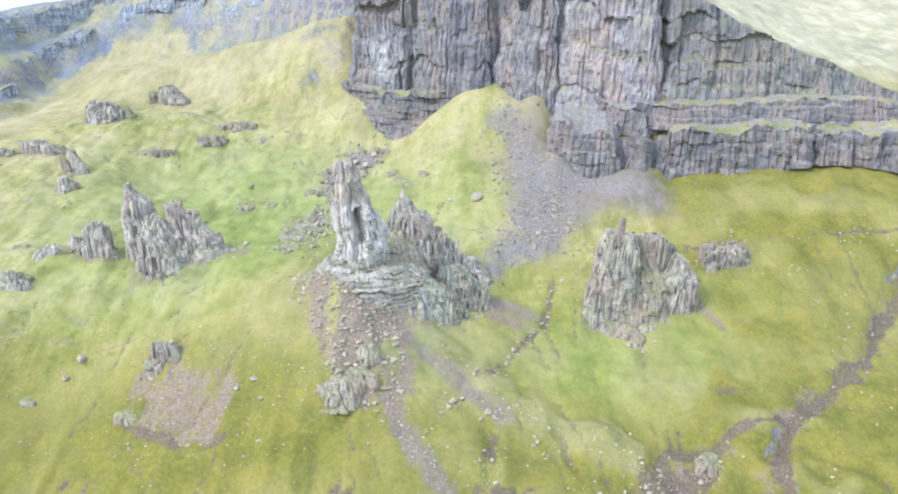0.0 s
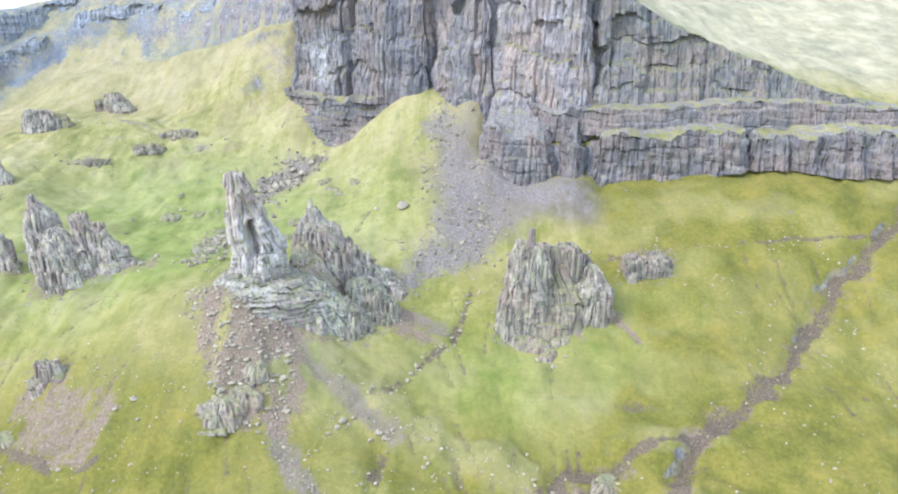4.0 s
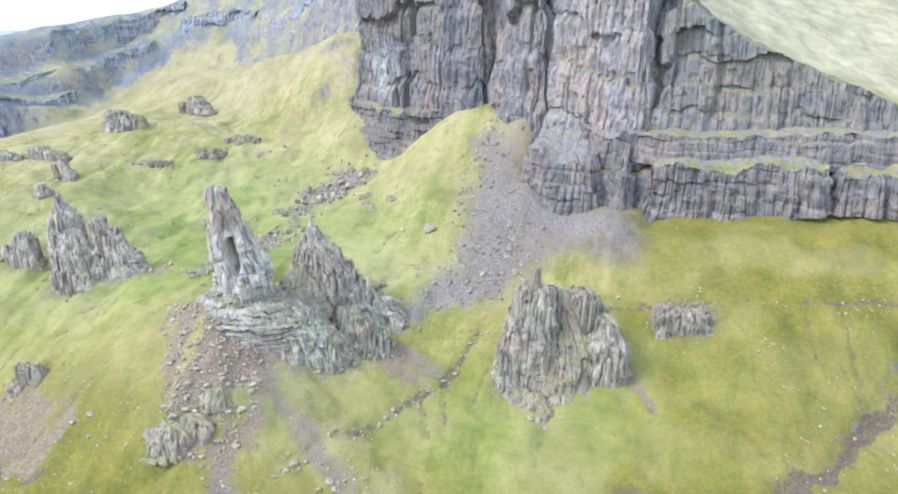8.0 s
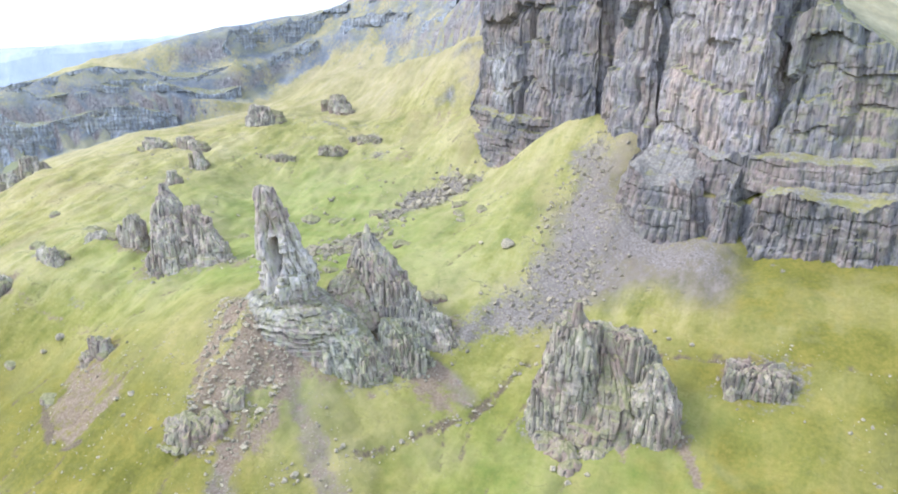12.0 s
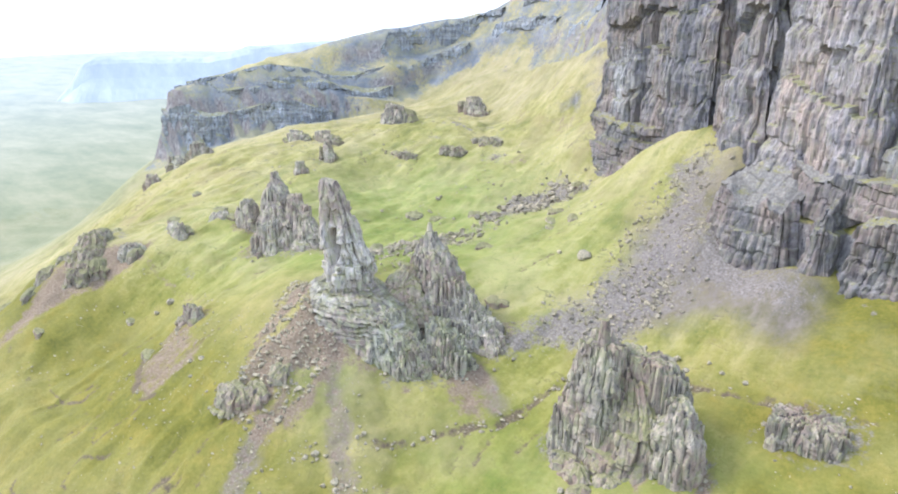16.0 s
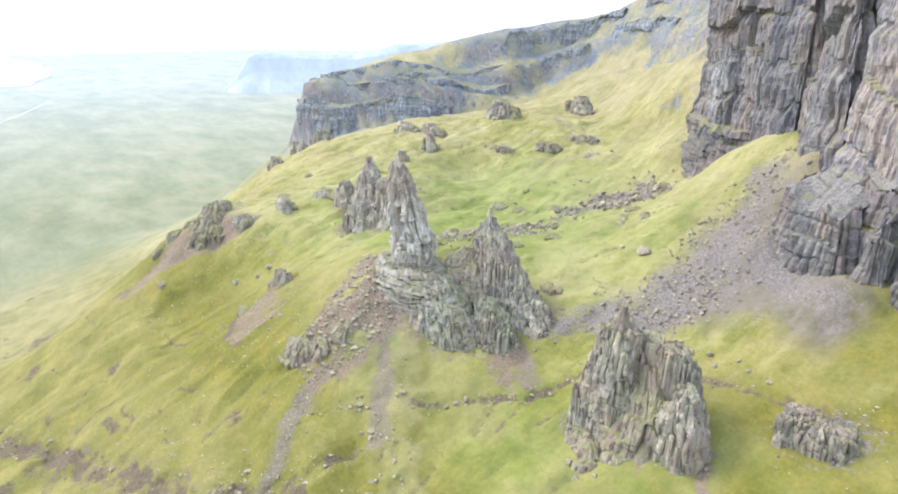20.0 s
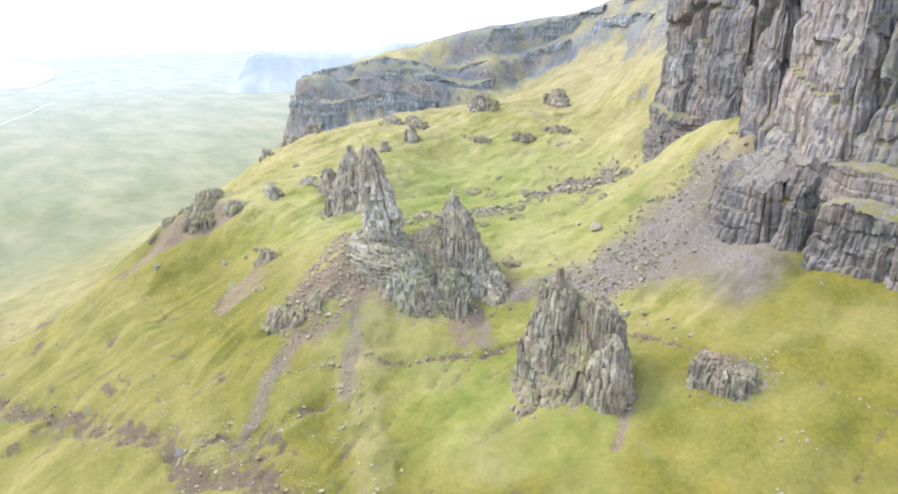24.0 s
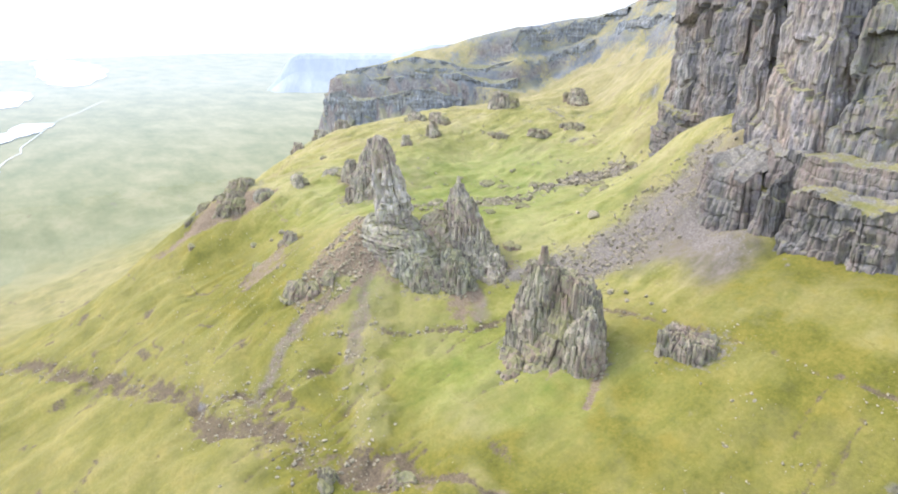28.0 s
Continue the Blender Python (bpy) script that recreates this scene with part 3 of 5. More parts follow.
# short rills and slips worn down the slope
RILLS = [fall_line(-300 + 400 * lattice(k, 1, 9, 601), 205 + 150 * lattice(k, 2, 9, 602), 8 + 26 * lattice(k, 3, 9, 603) ** 2) for k in range(34)]
RILLS += [fall_line(90 + 190 * lattice(k, 1, 9, 611), 230 + 150 * lattice(k, 2, 9, 612), 6 + 18 * lattice(k, 3, 9, 613) ** 2) for k in range(12)]
RILLS += [fall_line(-60 + 190 * lattice(k, 1, 9, 631), 208 + 75 * lattice(k, 2, 9, 632), 7 + 16 * lattice(k, 3, 9, 633) ** 2) for k in range(16)]
RILLS += [fall_line(-260 + 260 * lattice(k, 1, 9, 621), 420 + 170 * lattice(k, 2, 9, 622), 8 + 18 * lattice(k, 3, 9, 623) ** 2) for k in range(16)]


def rills(x, y):
    total = np.zeros(np.shape(x))
    for line in RILLS:
        (ax, ay), (bx, by) = line[0], line[-1]
        near = (np.abs(x - 0.5 * (ax + bx)) < 34) & (np.abs(y - 0.5 * (ay + by)) < 34)
        if near.any():
            d = along(x[near], y[near], line)[0] + 0.9 * layers(x[near] / 3, y[near] / 3, 0, 69, 2)
            total[near] = np.maximum(total[near], smooth(1.9, 0.4, d))
    return total


def edge(x, y, ring, soft):
    return smooth(-soft, soft, depth_in(x, y, ring) + 0.7 * soft * layers(x / (2 * soft), y / (2 * soft), 0, 61, 3))


def ragged(x, y, ring, soft):
    """Like edge, with a torn outline and islands of turf left inside it."""
    wx = x + 6 * grain(x / 15, y / 15, 0, 151) + 3 * grain(x / 5, y / 5, 0, 152)
    wy = y + 6 * grain(x / 15, y / 15, 0, 153) + 3 * grain(x / 5, y / 5, 0, 154)
    return smooth(-soft, soft, depth_in(wx, wy, ring)) * (0.35 + 0.65 * smooth(-0.55, 0.0, layers(x / 6, y / 15, 0, 155, 3)))


def bases(x, y):
    """Trodden, stony ground round the feet of the crags."""
    total = np.zeros(np.shape(x))
    for cx, cy, rx, ry, a in ((-34, 325, 40, 17, 20), (-11, 321, 30, 13, 24), (11, 342, 17, 13, 15), (-2, 364, 31, 17, 6), (-152, 361, 22, 17, 35), (-135, 368, 24, 13, 10), (-195, 366, 13, 10, 0), (88, 340, 18, 15, 8), (110, 346, 24, 13, 0), (158, 372, 18, 13, 10)):
        c, q = math.cos(math.radians(a)), math.sin(math.radians(a))
        u, v = ((x - cx) * c + (y - cy) * q) / rx, ((y - cy) * c - (x - cx) * q) / ry
        total = np.maximum(total, smooth(1.32, 0.98, np.hypot(u, v) + 0.22 * layers(x / 6, y / 6, 0, 157, 3)))
    return total


def strip(x, y, line, wide):
    d = along(x, y, line)[0] + 0.5 * wide * layers(x / 7, y / 7, 0, 67, 3)
    return smooth(wide, wide * 0.3, d)


def winding(x, y, line, wide):
    """A stream bed that wanders and narrows along its line."""
    wx = x + 2.6 * grain(x / 24, y / 24, 0, 141) + 2.2 * grain(x / 8, y / 8, 0, 142)
    wy = y + 2.6 * grain(x / 24, y / 24, 0, 143) + 2.2 * grain(x / 8, y / 8, 0, 144)
    return strip(wx, wy, line, wide * (0.85 + 0.5 * grain(x / 19, y / 19, 0, 145)))


def cut(x, y):
    """How deep streams, gullies and paths are worn into the slope."""
    d = 0.9 * rills(x, y) + 2.8 * winding(x, y, BURN, 9) + 2.2 * winding(x, y, BURN_ARM, 7) + 2.6 * winding(x, y, GULLY, 12) + 1.8 * winding(x, y, GULLY_ARM, 8)
    d = d + 0.7 * strip(x, y, TRACK, 2.6) + 1.4 * strip(x, y, FURROW, 4) + 0.8 * strip(x, y, FURROW_SMALL, 2.5) + 1.0 * strip(x, y, GREY_STRIP, 5)
    d = d + 1.3 * ragged(x, y, SCAR, 6) + 0.8 * strip(x, y, STONE_LINE, 4) + 1.6 * edge(x, y, LEFT_SCAR, 4)
    return d - 2.4 * strip(x, y, PALE_RIDGE, 15) - 2.2 * edge(x, y, BARE, 8) * (0.35 + layers(x / 7, y / 11, 0, 63, 4))


def covers(x, y):
    wild = layers(x / 34, y / 34, 0, 71, 4)
    knoll = layers(x / 15, y / 15, 0, 77, 3)
    # green hollows; the broad mid-slope swells also lighten the turf for haze
    lush_hazed = 0.8 * np.exp(-((x - 65) ** 2 + (y - 305) ** 2) / 50 ** 2) + 0.6 * np.exp(-((x - 118) ** 2 + (y - 318) ** 2) / 34 ** 2) + np.exp(-((x + 125) ** 2 + (y - 425) ** 2) / 55 ** 2) + np.exp(-((x + 20) ** 2 + (y - 298) ** 2) / 22 ** 2) \
        + 0.7 * np.exp(-((x - 145) ** 2 + (y - 335) ** 2) / 30 ** 2) + 0.6 * np.exp(-((x + 150) ** 2 + (y - 500) ** 2) / 60 ** 2) + 0.6 * np.exp(-((x + 40) ** 2 + (y - 430) ** 2) / 100 ** 2) + 0.5 * np.exp(-((x + 160) ** 2 + (y - 370) ** 2) / 90 ** 2) + 0.55 * np.exp(-((x + 165) ** 2 + (y - 470) ** 2) / 115 ** 2)
    # dry grass; mound tops and the spur crest are also paled as if lit
    dry_lit = 1.5 * strip(x, y, PALE_RIDGE, 13) + 0.9 * strip(x, y, PALE_PATH, 3.2) + 0.5 * smooth(0.42, 0.75, mounds(x, y)) * smooth(285, 245, y - 0.12 * x) * smooth(-60, 40, x) + 0.8 * np.exp(-((x + 75) ** 2 + (y - 305) ** 2) / 34 ** 2) + smooth(-0.1, 0.9, wild) * 0.8 + 0.7 * smooth(240, 195, y + 14 * wild) \
        + 0.6 * smooth(560, 640, y + 0.4 * x) + 0.7 * np.exp(-((x + 262) ** 2 + (y - 250) ** 2) / 40 ** 2)
    dry_lit = dry_lit + smooth(600, 700, y) * 0.5
    scree = 0.5 * bases(x, y) * smooth(0.3, -0.2, knoll) + 0.95 * edge(x, y, SCREE, 16) * (0.92 + 0.3 * knoll) + 0.3 * edge(x, y, TALUS, 14) * (0.85 + 0.4 * knoll) + edge(x, y, SCREE_UPPER, 9) + 0.6 * edge(x, y, SCREE_BACK, 14) * smooth(-0.3, 0.5, knoll) + 0.5 * strip(x, y, GREY_STRIP, 7) + 0.6 * strip(x, y, GRAVEL, 9) + 0.5 * strip(x, y, SHED, 6)
    for ox, oy in RUBBLE:
        scree = scree + 0.75 * np.exp(-((x - ox) ** 2 + (y - oy) ** 2) / 15 ** 2) * smooth(-0.5, 0.6, knoll)
    far = smooth(-200, -420, x - 0.55 * (y - 640)) * smooth(690, 780, y)
    ridge = depth_in(x, y, HEADLAND)
    scree = scree + far * (0.15 + 0.5 * knoll)
    scree = scree + 0.75 * smooth(18, 2, np.abs(along(x, y, [(92, 456), (130, 438), (186, 434), (256, 438), (330, 440)])[0] - 4) + 6 * knoll) * smooth(150, 110, x)
    scree = scree + 0.55 * smooth(0.55, 0.8, knoll) * smooth(250, 380, y - 0.2 * x)
    earth = 0.6 * bases(x, y) * smooth(-0.2, 0.3, knoll) + 0.5 * winding(x, y, BURN, 12) + 0.4 * winding(x, y, BURN_ARM, 9) + 0.45 * winding(x, y, GULLY, 20) + 0.95 * ragged(x, y, BARE, 7) + 0.45 * edge(x, y, FAN, 6) + 0.85 * edge(x, y, COL, 6) + 0.5 * strip(x, y, GREY_STRIP, 7) + 0.5 * strip(x, y, GRAVEL, 8) + 0.5 * strip(x, y, SHED, 6) + 0.78 * ragged(x, y, SCAR, 4) + 0.95 * edge(x, y, LEFT_SCAR, 9) + strip(x, y, FURROW, 2.6) + 0.8 * strip(x, y, FURROW_SMALL, 2) + 0.5 * strip(x, y, HILL_PATH, 3)
    for line in CHUTES:
        earth = earth + 0.5 * winding(x, y, line, 17) * smooth(-0.4, 0.4, knoll)
        scree = scree + 0.3 * winding(x, y, line, 15) * smooth(0.3, -0.3, knoll)
    # worn peat; the scar's dark lip is its shadow painted in peat colour
    peat = 0.6 * rills(x, y) + (1.1 * winding(x, y, BURN, 6.4) + 1.0 * winding(x, y, BURN_ARM, 4.6) + 0.6 * winding(x, y, BURN_HEAD, 4)) * (0.7 + 0.3 * smooth(-0.45, 0.15, layers(x / 10, y / 10, 0, 147, 3))) + (0.95 * winding(x, y, GULLY, 13) + 0.85 * winding(x, y, GULLY_ARM, 8)) * (0.42 + 0.58 * smooth(-0.3, 0.2, layers(x / 10, y / 10, 0, 147, 3))) + 1.0 * strip(x, y, SCAR_LIP_SHADE, 2.8) * smooth(-0.6, 0.1, knoll) + 0.7 * ragged(x, y, SCAR, 4) * smooth(0.2, 0.6, knoll) + 0.8 * strip(x, y, TRACK, 2.4) * smooth(-0.6, 0.1, knoll) + 0.85 * strip(x, y, STONE_LINE, 3.6) * smooth(2, 22, x) * smooth(-0.7, 0.0, knoll) \
        + 0.7 * np.exp(-((x - 134) ** 2 / 12 ** 2 + (y - 288) ** 2 / 4 ** 2)) + 0.8 * smooth(0.36, 0.75, layers(x / 22, y / 13, 0, 79, 3)) * smooth(262, 235, y) * smooth(-480, -400, x)
    peat = peat + 0.75 * smooth(0.07, 0.02, mounds(x, y)) * smooth(275, 250, y - 0.12 * x) * smooth(-0.15, 0.25, wild)
    # deep olive turf; thinner haze over nearer ground is put into its darkness
    dark_turf = smooth(310, 235, y + 22 * wild) * np.maximum(smooth(-40, 90, x), 0.45 + 0.3 * smooth(226, 244, y)) + smooth(85, 160, x + 20 * wild) * smooth(472, 436, y) * (0.5 + 0.5 * smooth(-0.45, 0.35, layers(x / 26, y / 17, 0, 171, 4))) + 0.6 * np.exp(-((x + 120) ** 2 + (y - 262) ** 2) / 45 ** 2)
    # plateau, far slopes and headland paled for haze, plus the pale spur crest
    hazed_pale = 0.06 * strip(x, y, PALE_RIDGE, 12) + 0.1 * smooth(380, 500, y) * smooth(90, 40, x) + smooth(470, 520, y) * smooth(120, 180, x + 10 * wild) + 0.25 * smooth(-330, -500, x) + 0.1 * far + 0.1 * smooth(0, 40, depth_in(x, y, HEADLAND))
    hazed_bluff = smooth(-30, -12, ridge) * smooth(62, 44, ridge) * smooth(720, 650, y) + smooth(-2, 20, ridge + 12 * knoll + 18 * smooth(-300, -200, x)) * smooth(640, 690, y) * (0.85 + 0.4 * knoll)
    hazed_bluff = hazed_bluff * (0.85 + 0.3 * knoll)
    # shading of the mounds put into colour: tops kept free of the dark olive
    dark_turf = dark_turf * (1 - 0.8 * np.clip(smooth(0.42, 0.75, mounds(x, y)) * smooth(-60, 40, x) * smooth(305, 275, y - 0.12 * x) + strip(x, y, PALE_RIDGE, 12), 0, 1))
    moorish = smooth(-500, -800, x + 40 * wild) * smooth(-4, -14, ridge)
    # nearer turf coloured more saturated, standing in for thinner haze
    vivid = 0.85 * smooth(385, 320, y - 0.25 * x + 25 * wild) * (1 - 0.7 * np.clip(lush_hazed, 0, 1)) * (1 - 0.85 * np.clip(dark_turf, 0, 1)) * smooth(-420, -300, x)
    talus = edge(x, y, TALUS_APRON, 13) + 0.65 * strip(x, y, GREY_STRIP, 6) + 0.6 * strip(x, y, GRAVEL, 8) + 0.75 * strip(x, y, SHED, 7)
    return {"vivid": np.clip(vivid, 0, 1), "talus": np.clip(talus, 0, 1), "moorish": moorish, "hazed_bluff": np.clip(hazed_bluff, 0, 1), "hazed_pale": np.clip(hazed_pale, 0, 1), "dark_turf": np.clip(dark_turf, 0, 1), "lush_hazed": np.clip(lush_hazed, 0, 1), "dry_lit": np.clip(dry_lit, 0, 1), "scree": np.clip(scree, 0, 1), "earth": np.clip(earth, 0, 1), "peat": np.clip(peat, 0, 1)}


def relief(x, y):
    """Small unevenness of the turf."""
    near = smooth(1500, 500, np.hypot(x, y - 350))
    z = (2.2 + 2.0 * smooth(-60, -160, x)) * layers(x / 40, y / 40, 0, 21, 4) + 1.2 * layers(x / 9, y / 9, 0, 27, 3) + 0.45 * layers(x / 4, y / 4, 0, 28, 2) + 1.1 * sharp(x / 17, y / 17, 0, 31) * smooth(-0.1, 0.5, grain(x / 60, y / 60, 0, 33))
    # folds and runnels that run down the slope
    fold = grain(x / 22, y / 60, 0, 161)
    z = z + (2.0 * sharp(x / 11 + 0.5 * grain(x / 30, y / 30, 0, 162), y / 48, 0, 163) + 1.0 * sharp(x / 5, y / 22, 0, 164) - 1.6) * smooth(-0.35, 0.35, fold) * smooth(70, -40, x) * smooth(640, 560, y)
    z = z + 1.1 * (layers(x / 14, y / 20, 0, 165, 3) + 0.6 * sharp(x / 13, y / 30, 0, 166)) * smooth(-20, 60, x)
    # rounded mounds with creases between them
    z = z + 8.0 * (mounds(x, y) - 0.35) * smooth(285, 245, y - 0.12 * x) * (0.3 + 0.7 * smooth(-80, 40, x)) * smooth(-420, -300, x) + 2.6 * (np.abs(grain(x / 24, y / 30, 0, 37)) - 0.35) * smooth(-90, -150, x) * smooth(-480, -360, x)
    return z * near


def mounds(x, y):
    return np.abs(grain(x / 38 + 0.3 * grain(x / 20, y / 20, 0, 41), y / 30 + 0.3 * grain(x / 20, y / 20, 0, 42), 0, 35))


def surface(x, y):
    return land(x, y) + relief(x, y) - cut(x, y)


gx, gy = axis(-330, 330, 1.55, -4300, 3500), axis(170, 640, 1.55, -2500, 4600)
GX, GY = np.meshgrid(gx, gy)
ground = mesh_object("ground", np.stack([GX, GY, surface(GX, GY)], -1).reshape(-1, 3), grid_faces(len(gy), len(gx)), TURF)
tagged(ground, "grassy mountainside with scree, bare earth scars and peat gullies", "hillside", kind="structure")
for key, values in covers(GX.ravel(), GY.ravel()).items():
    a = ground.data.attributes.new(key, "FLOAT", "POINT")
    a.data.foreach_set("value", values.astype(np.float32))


# ---- cliffs ----
def blocks(u, z, wide, tall, seed):
    """Joint-bounded columns, broken across at uneven heights: how far each stands out, with a groove at each joint."""
    u = u / wide + 0.35 * grain(u / wide, z / tall * 0.4, 0, seed + 50)
    c = np.floor(u).astype(np.int64)
    b = np.floor(z / tall + 7 * lattice(c, 0 * c, 0 * c, seed)).astype(np.int64)
    groove = smooth(0.0, 0.16, np.minimum(u - c, 1 - u + c))
    return lattice(c, b, 0 * c, seed + 1) * 0.95 + 0.4 * groove


def cliff_sheet(name, path, parent, seed, lean=0.02, col=1.0, ledge=1.3, clefts=(), step=1.0, label="", material=None, bed=14.0, bench=0.5, back=None, behind=14.0, uneven=1.0, cap=None, tall=1.0, steps=0, taper=0.0):
    """A rock face along a path of (x, y, foot, top), valley side on its right hand."""
    path = np.array(path, float)
    run = np.r_[0, np.cumsum(np.hypot(np.diff(path[:, 0]), np.diff(path[:, 1])))]
    s = np.linspace(0, run[-1], max(8, int(run[-1] / step)))
    px, py, lo, hi = (np.interp(s, run, path[:, i]) for i in range(4))
    soft = 9
    for q in (px, py):
        q[:] = np.convolve(np.pad(q, soft, mode="reflect", reflect_type="odd"), np.ones(2 * soft + 1) / (2 * soft + 1), "valid")
    dx, dy = np.gradient(px), np.gradient(py)
    n = np.hypot(dx, dy)
    nx, ny = dy / n, -dx / n
    rows = max(6, int((hi - lo).max() / (step * 1.15)))
    v = np.linspace(0, 1, rows)[:, None]
    hi = hi + uneven * (2.5 * grain(s / 7, 0, 0, seed + 3) + 1.5 * sharp(s / 2.3, 0, 0, seed + 4))
    z = lo + (hi - lo) * v
    above = z - lo
    S = s + 0 * z
    wob = S + 2.5 * grain(S / 30, z / 40, 0, seed + 5)
    # upright columns, rounded and each broken across at its own heights
    pitch = wob / 4.6 + 0.45 * grain(wob / 7, z / 60, 0, seed + 13)
    nth = np.floor(pitch).astype(np.int64)
    rounded = np.sqrt(np.clip(1 - (2 * (pitch - nth) - 1) ** 2, 0, 1))
    off = -lean * above + col * (5.5 * (sharp(wob / 38, z / 260, 0, seed) - 0.62) + 3.4 * (sharp(wob / 15, z / 110, 0, seed + 8) - 0.6) + 1.1 * rounded - 0.8)
    off = off + col * (1.25 * (blocks(wob, z, 8.5, 15.0 * tall, seed + 1) - 0.8) + 1.0 * (blocks(wob, z, 3.2, 5.5 * tall, seed + 2) - 0.8) + 0.9 * layers(wob / 5, z / 7, 0, seed + 6, 4) + 1.5 * layers(wob / 17, z / 22, 0, seed + 19, 3))
    # beds: each stands back behind the one under it, with a sloping bench between
    band = z / bed + 0.5 * grain(S / 45, 0.5, 0, seed + 7) + 0.22 * grain(S / 11, z / 30, 0, seed + 14) + 0.16 * lattice(nth, 0 * nth, 0 * nth, seed + 12)
    part_up = np.floor(band) + smooth(0.70, 0.98, band % 1.0)
    off = off - ledge * (1.0 + 0.8 * grain(S / 24, np.floor(band), 0, seed + 15)) * (part_up - np.floor(band[0]))
    for at, width, deep in clefts:
        bend = at + 3 * grain(z / 26, at, 0, seed + 9)
        off = off - deep * np.exp(-((S - bend) / width) ** 2)
    x, y = px + nx * off, py + ny * off
    # the bench behind the upper edge, uneven near the edge and smoother away from it
    bx, by = back or (-nx, -ny)
    sheets = [np.stack([x[-1:], y[-1:], z[-1:]], -1)]
    ex, ey, ez, wide = x[-1], y[-1], z[-1], 5
    for u in np.linspace(0, 1, 31)[1:]:
        ex, ey, ez = (np.convolve(np.pad(q, wide, mode="reflect", reflect_type="odd"), np.ones(2 * wide + 1) / (2 * wide + 1), "valid") for q in (ex, ey, ez))
        qx, qy = ex + bx * behind * u, ey + by * behind * u
        # worn steps of the beds across the bench, each ending at its own height
        tread = u * steps + 0.5 * grain(s / 13, u * 2, 0, seed + 21) + 0.2 * grain(s / 4, u * 3, 0, seed + 22)
        rise = (np.floor(tread) + smooth(0.25, 0.98, tread % 1.0)) / steps if steps else u
        lump = layers(qx / 7, qy / 7, 0, seed + 16, 4) + 0.8 * blocks(s, 30 * u + 3 * grain(s / 9, u, 0, seed + 17), 6.0, 5.0, seed + 18) - 0.5
        sheets.append(np.stack([qx, qy, ez + bench * rise * (1 - taper * smooth(0.5, 0.0, s / s[-1])) + (0.7 if cap else 1.3) * lump * min(1, 3 * u) * uneven], -1)[None])
    base = np.array(parent.location)
    mesh_object("ledge", (np.concatenate(sheets, 0) - base).reshape(-1, 3), grid_faces(31, len(s)), cap or material or WALL_ROCK, parent, flat=not cap or steps > 0)
    return mesh_object(name, (np.stack([x, y, z], -1) - base).reshape(-1, 3), grid_faces(rows, len(s)), material or WALL_ROCK, parent, label, flat=True)


great = thing("great_cliff", 40, 540, 92, "tall dark basalt cliff with vertical clefts above talus", "cliff", kind="structure")
WALL = dict(tall=1.5, ledge=2.7, bed=27.0, col=1.2, lean=0.01)
cliff_sheet("buttress", [(-66, 720, 110, 250), (-84, 640, 92, 245), (-82, 606, 88, 242), (-44, 580, 90, 240), (-2, 560, 90, 238), (20, 550, 90, 236), (32, 543, 88, 236), (42, 556, 90, 236), (56, 580, 90, 236)], great, 11, clefts=[(178, 2, 2)], **WALL)
cliff_sheet("buttress", [(28, 588, 90, 236), (37, 560, 90, 236), (41, 532, 88, 236), (56, 519, 86, 234), (68, 510, 86, 232), (75, 506, 86, 230), (81, 514, 86, 228), (92, 534, 86, 226)], great, 23, clefts=[(52, 1.5, 2)], **WALL)
cliff_sheet("buttress", [(66, 540, 86, 228), (75, 518, 86, 228), (80, 502, 86, 226), (100, 486, 88, 222), (122, 473, 90, 212), (138, 467, 92, 200), (143, 474, 94, 190), (152, 504, 94, 186)], great, 37, clefts=[(70, 1.5, 2)], **WALL)
cliff_sheet("buttress", [(130, 496, 92, 196), (139, 476, 92, 192), (144, 464, 92, 180), (158, 465, 94, 168), (188, 467, 97, 151), (212, 467, 98, 141), (240, 465, 98, 129), (285, 463, 96, 112), (320, 462, 92, 102)], great, 41, lean=0.11, ledge=1.2, tall=1.4, clefts=[(66, 2, 3)], material=SHOULDER_ROCK)
tier = thing("lower_cliff_tier", 150, 440, 56, "low dark cliff tier with a grassy ledge on top", "cliff", kind="structure")
LUMP = dict(lean=0.14, ledge=0.8, step=0.7, bed=8.0, uneven=1.5, material=TIER_ROCK, tall=1.5)
cliff_sheet("buttress", [(66, 490, 76, 86), (73, 473, 64, 84), (86, 460, 55, 82), (99, 452, 50, 82), (111, 450, 52, 82), (121, 459, 56, 84)], tier, 53, col=1.4, bench=17.0, back=(0.2, 0.98), behind=32, steps=5, taper=0.75, cap=LEDGE_SCREE, **LUMP)
cliff_sheet("buttress", [(114, 468, 56, 82), (120, 452, 54, 82), (128, 445, 50, 82), (135, 448, 54, 83), (139, 462, 58, 84)], tier, 57, col=1.2, bench=15.0, back=(0.15, 0.98), behind=20, steps=4, cap=LEDGE_SCREE, **LUMP)
cliff_sheet("buttress", [(131, 464, 56, 83), (136, 444, 50, 83), (152, 437, 50, 85), (176, 436, 55, 85.5), (204, 437, 61, 86), (229, 436, 66, 87), (236, 448, 67, 87)], tier, 61, col=1.45, bench=5.0, clefts=[(62, 2.2, 2.2), (97, 1.6, 1.8)], back=(0.03, 1.0), behind=13, cap=LEDGE_TURF, **LUMP)
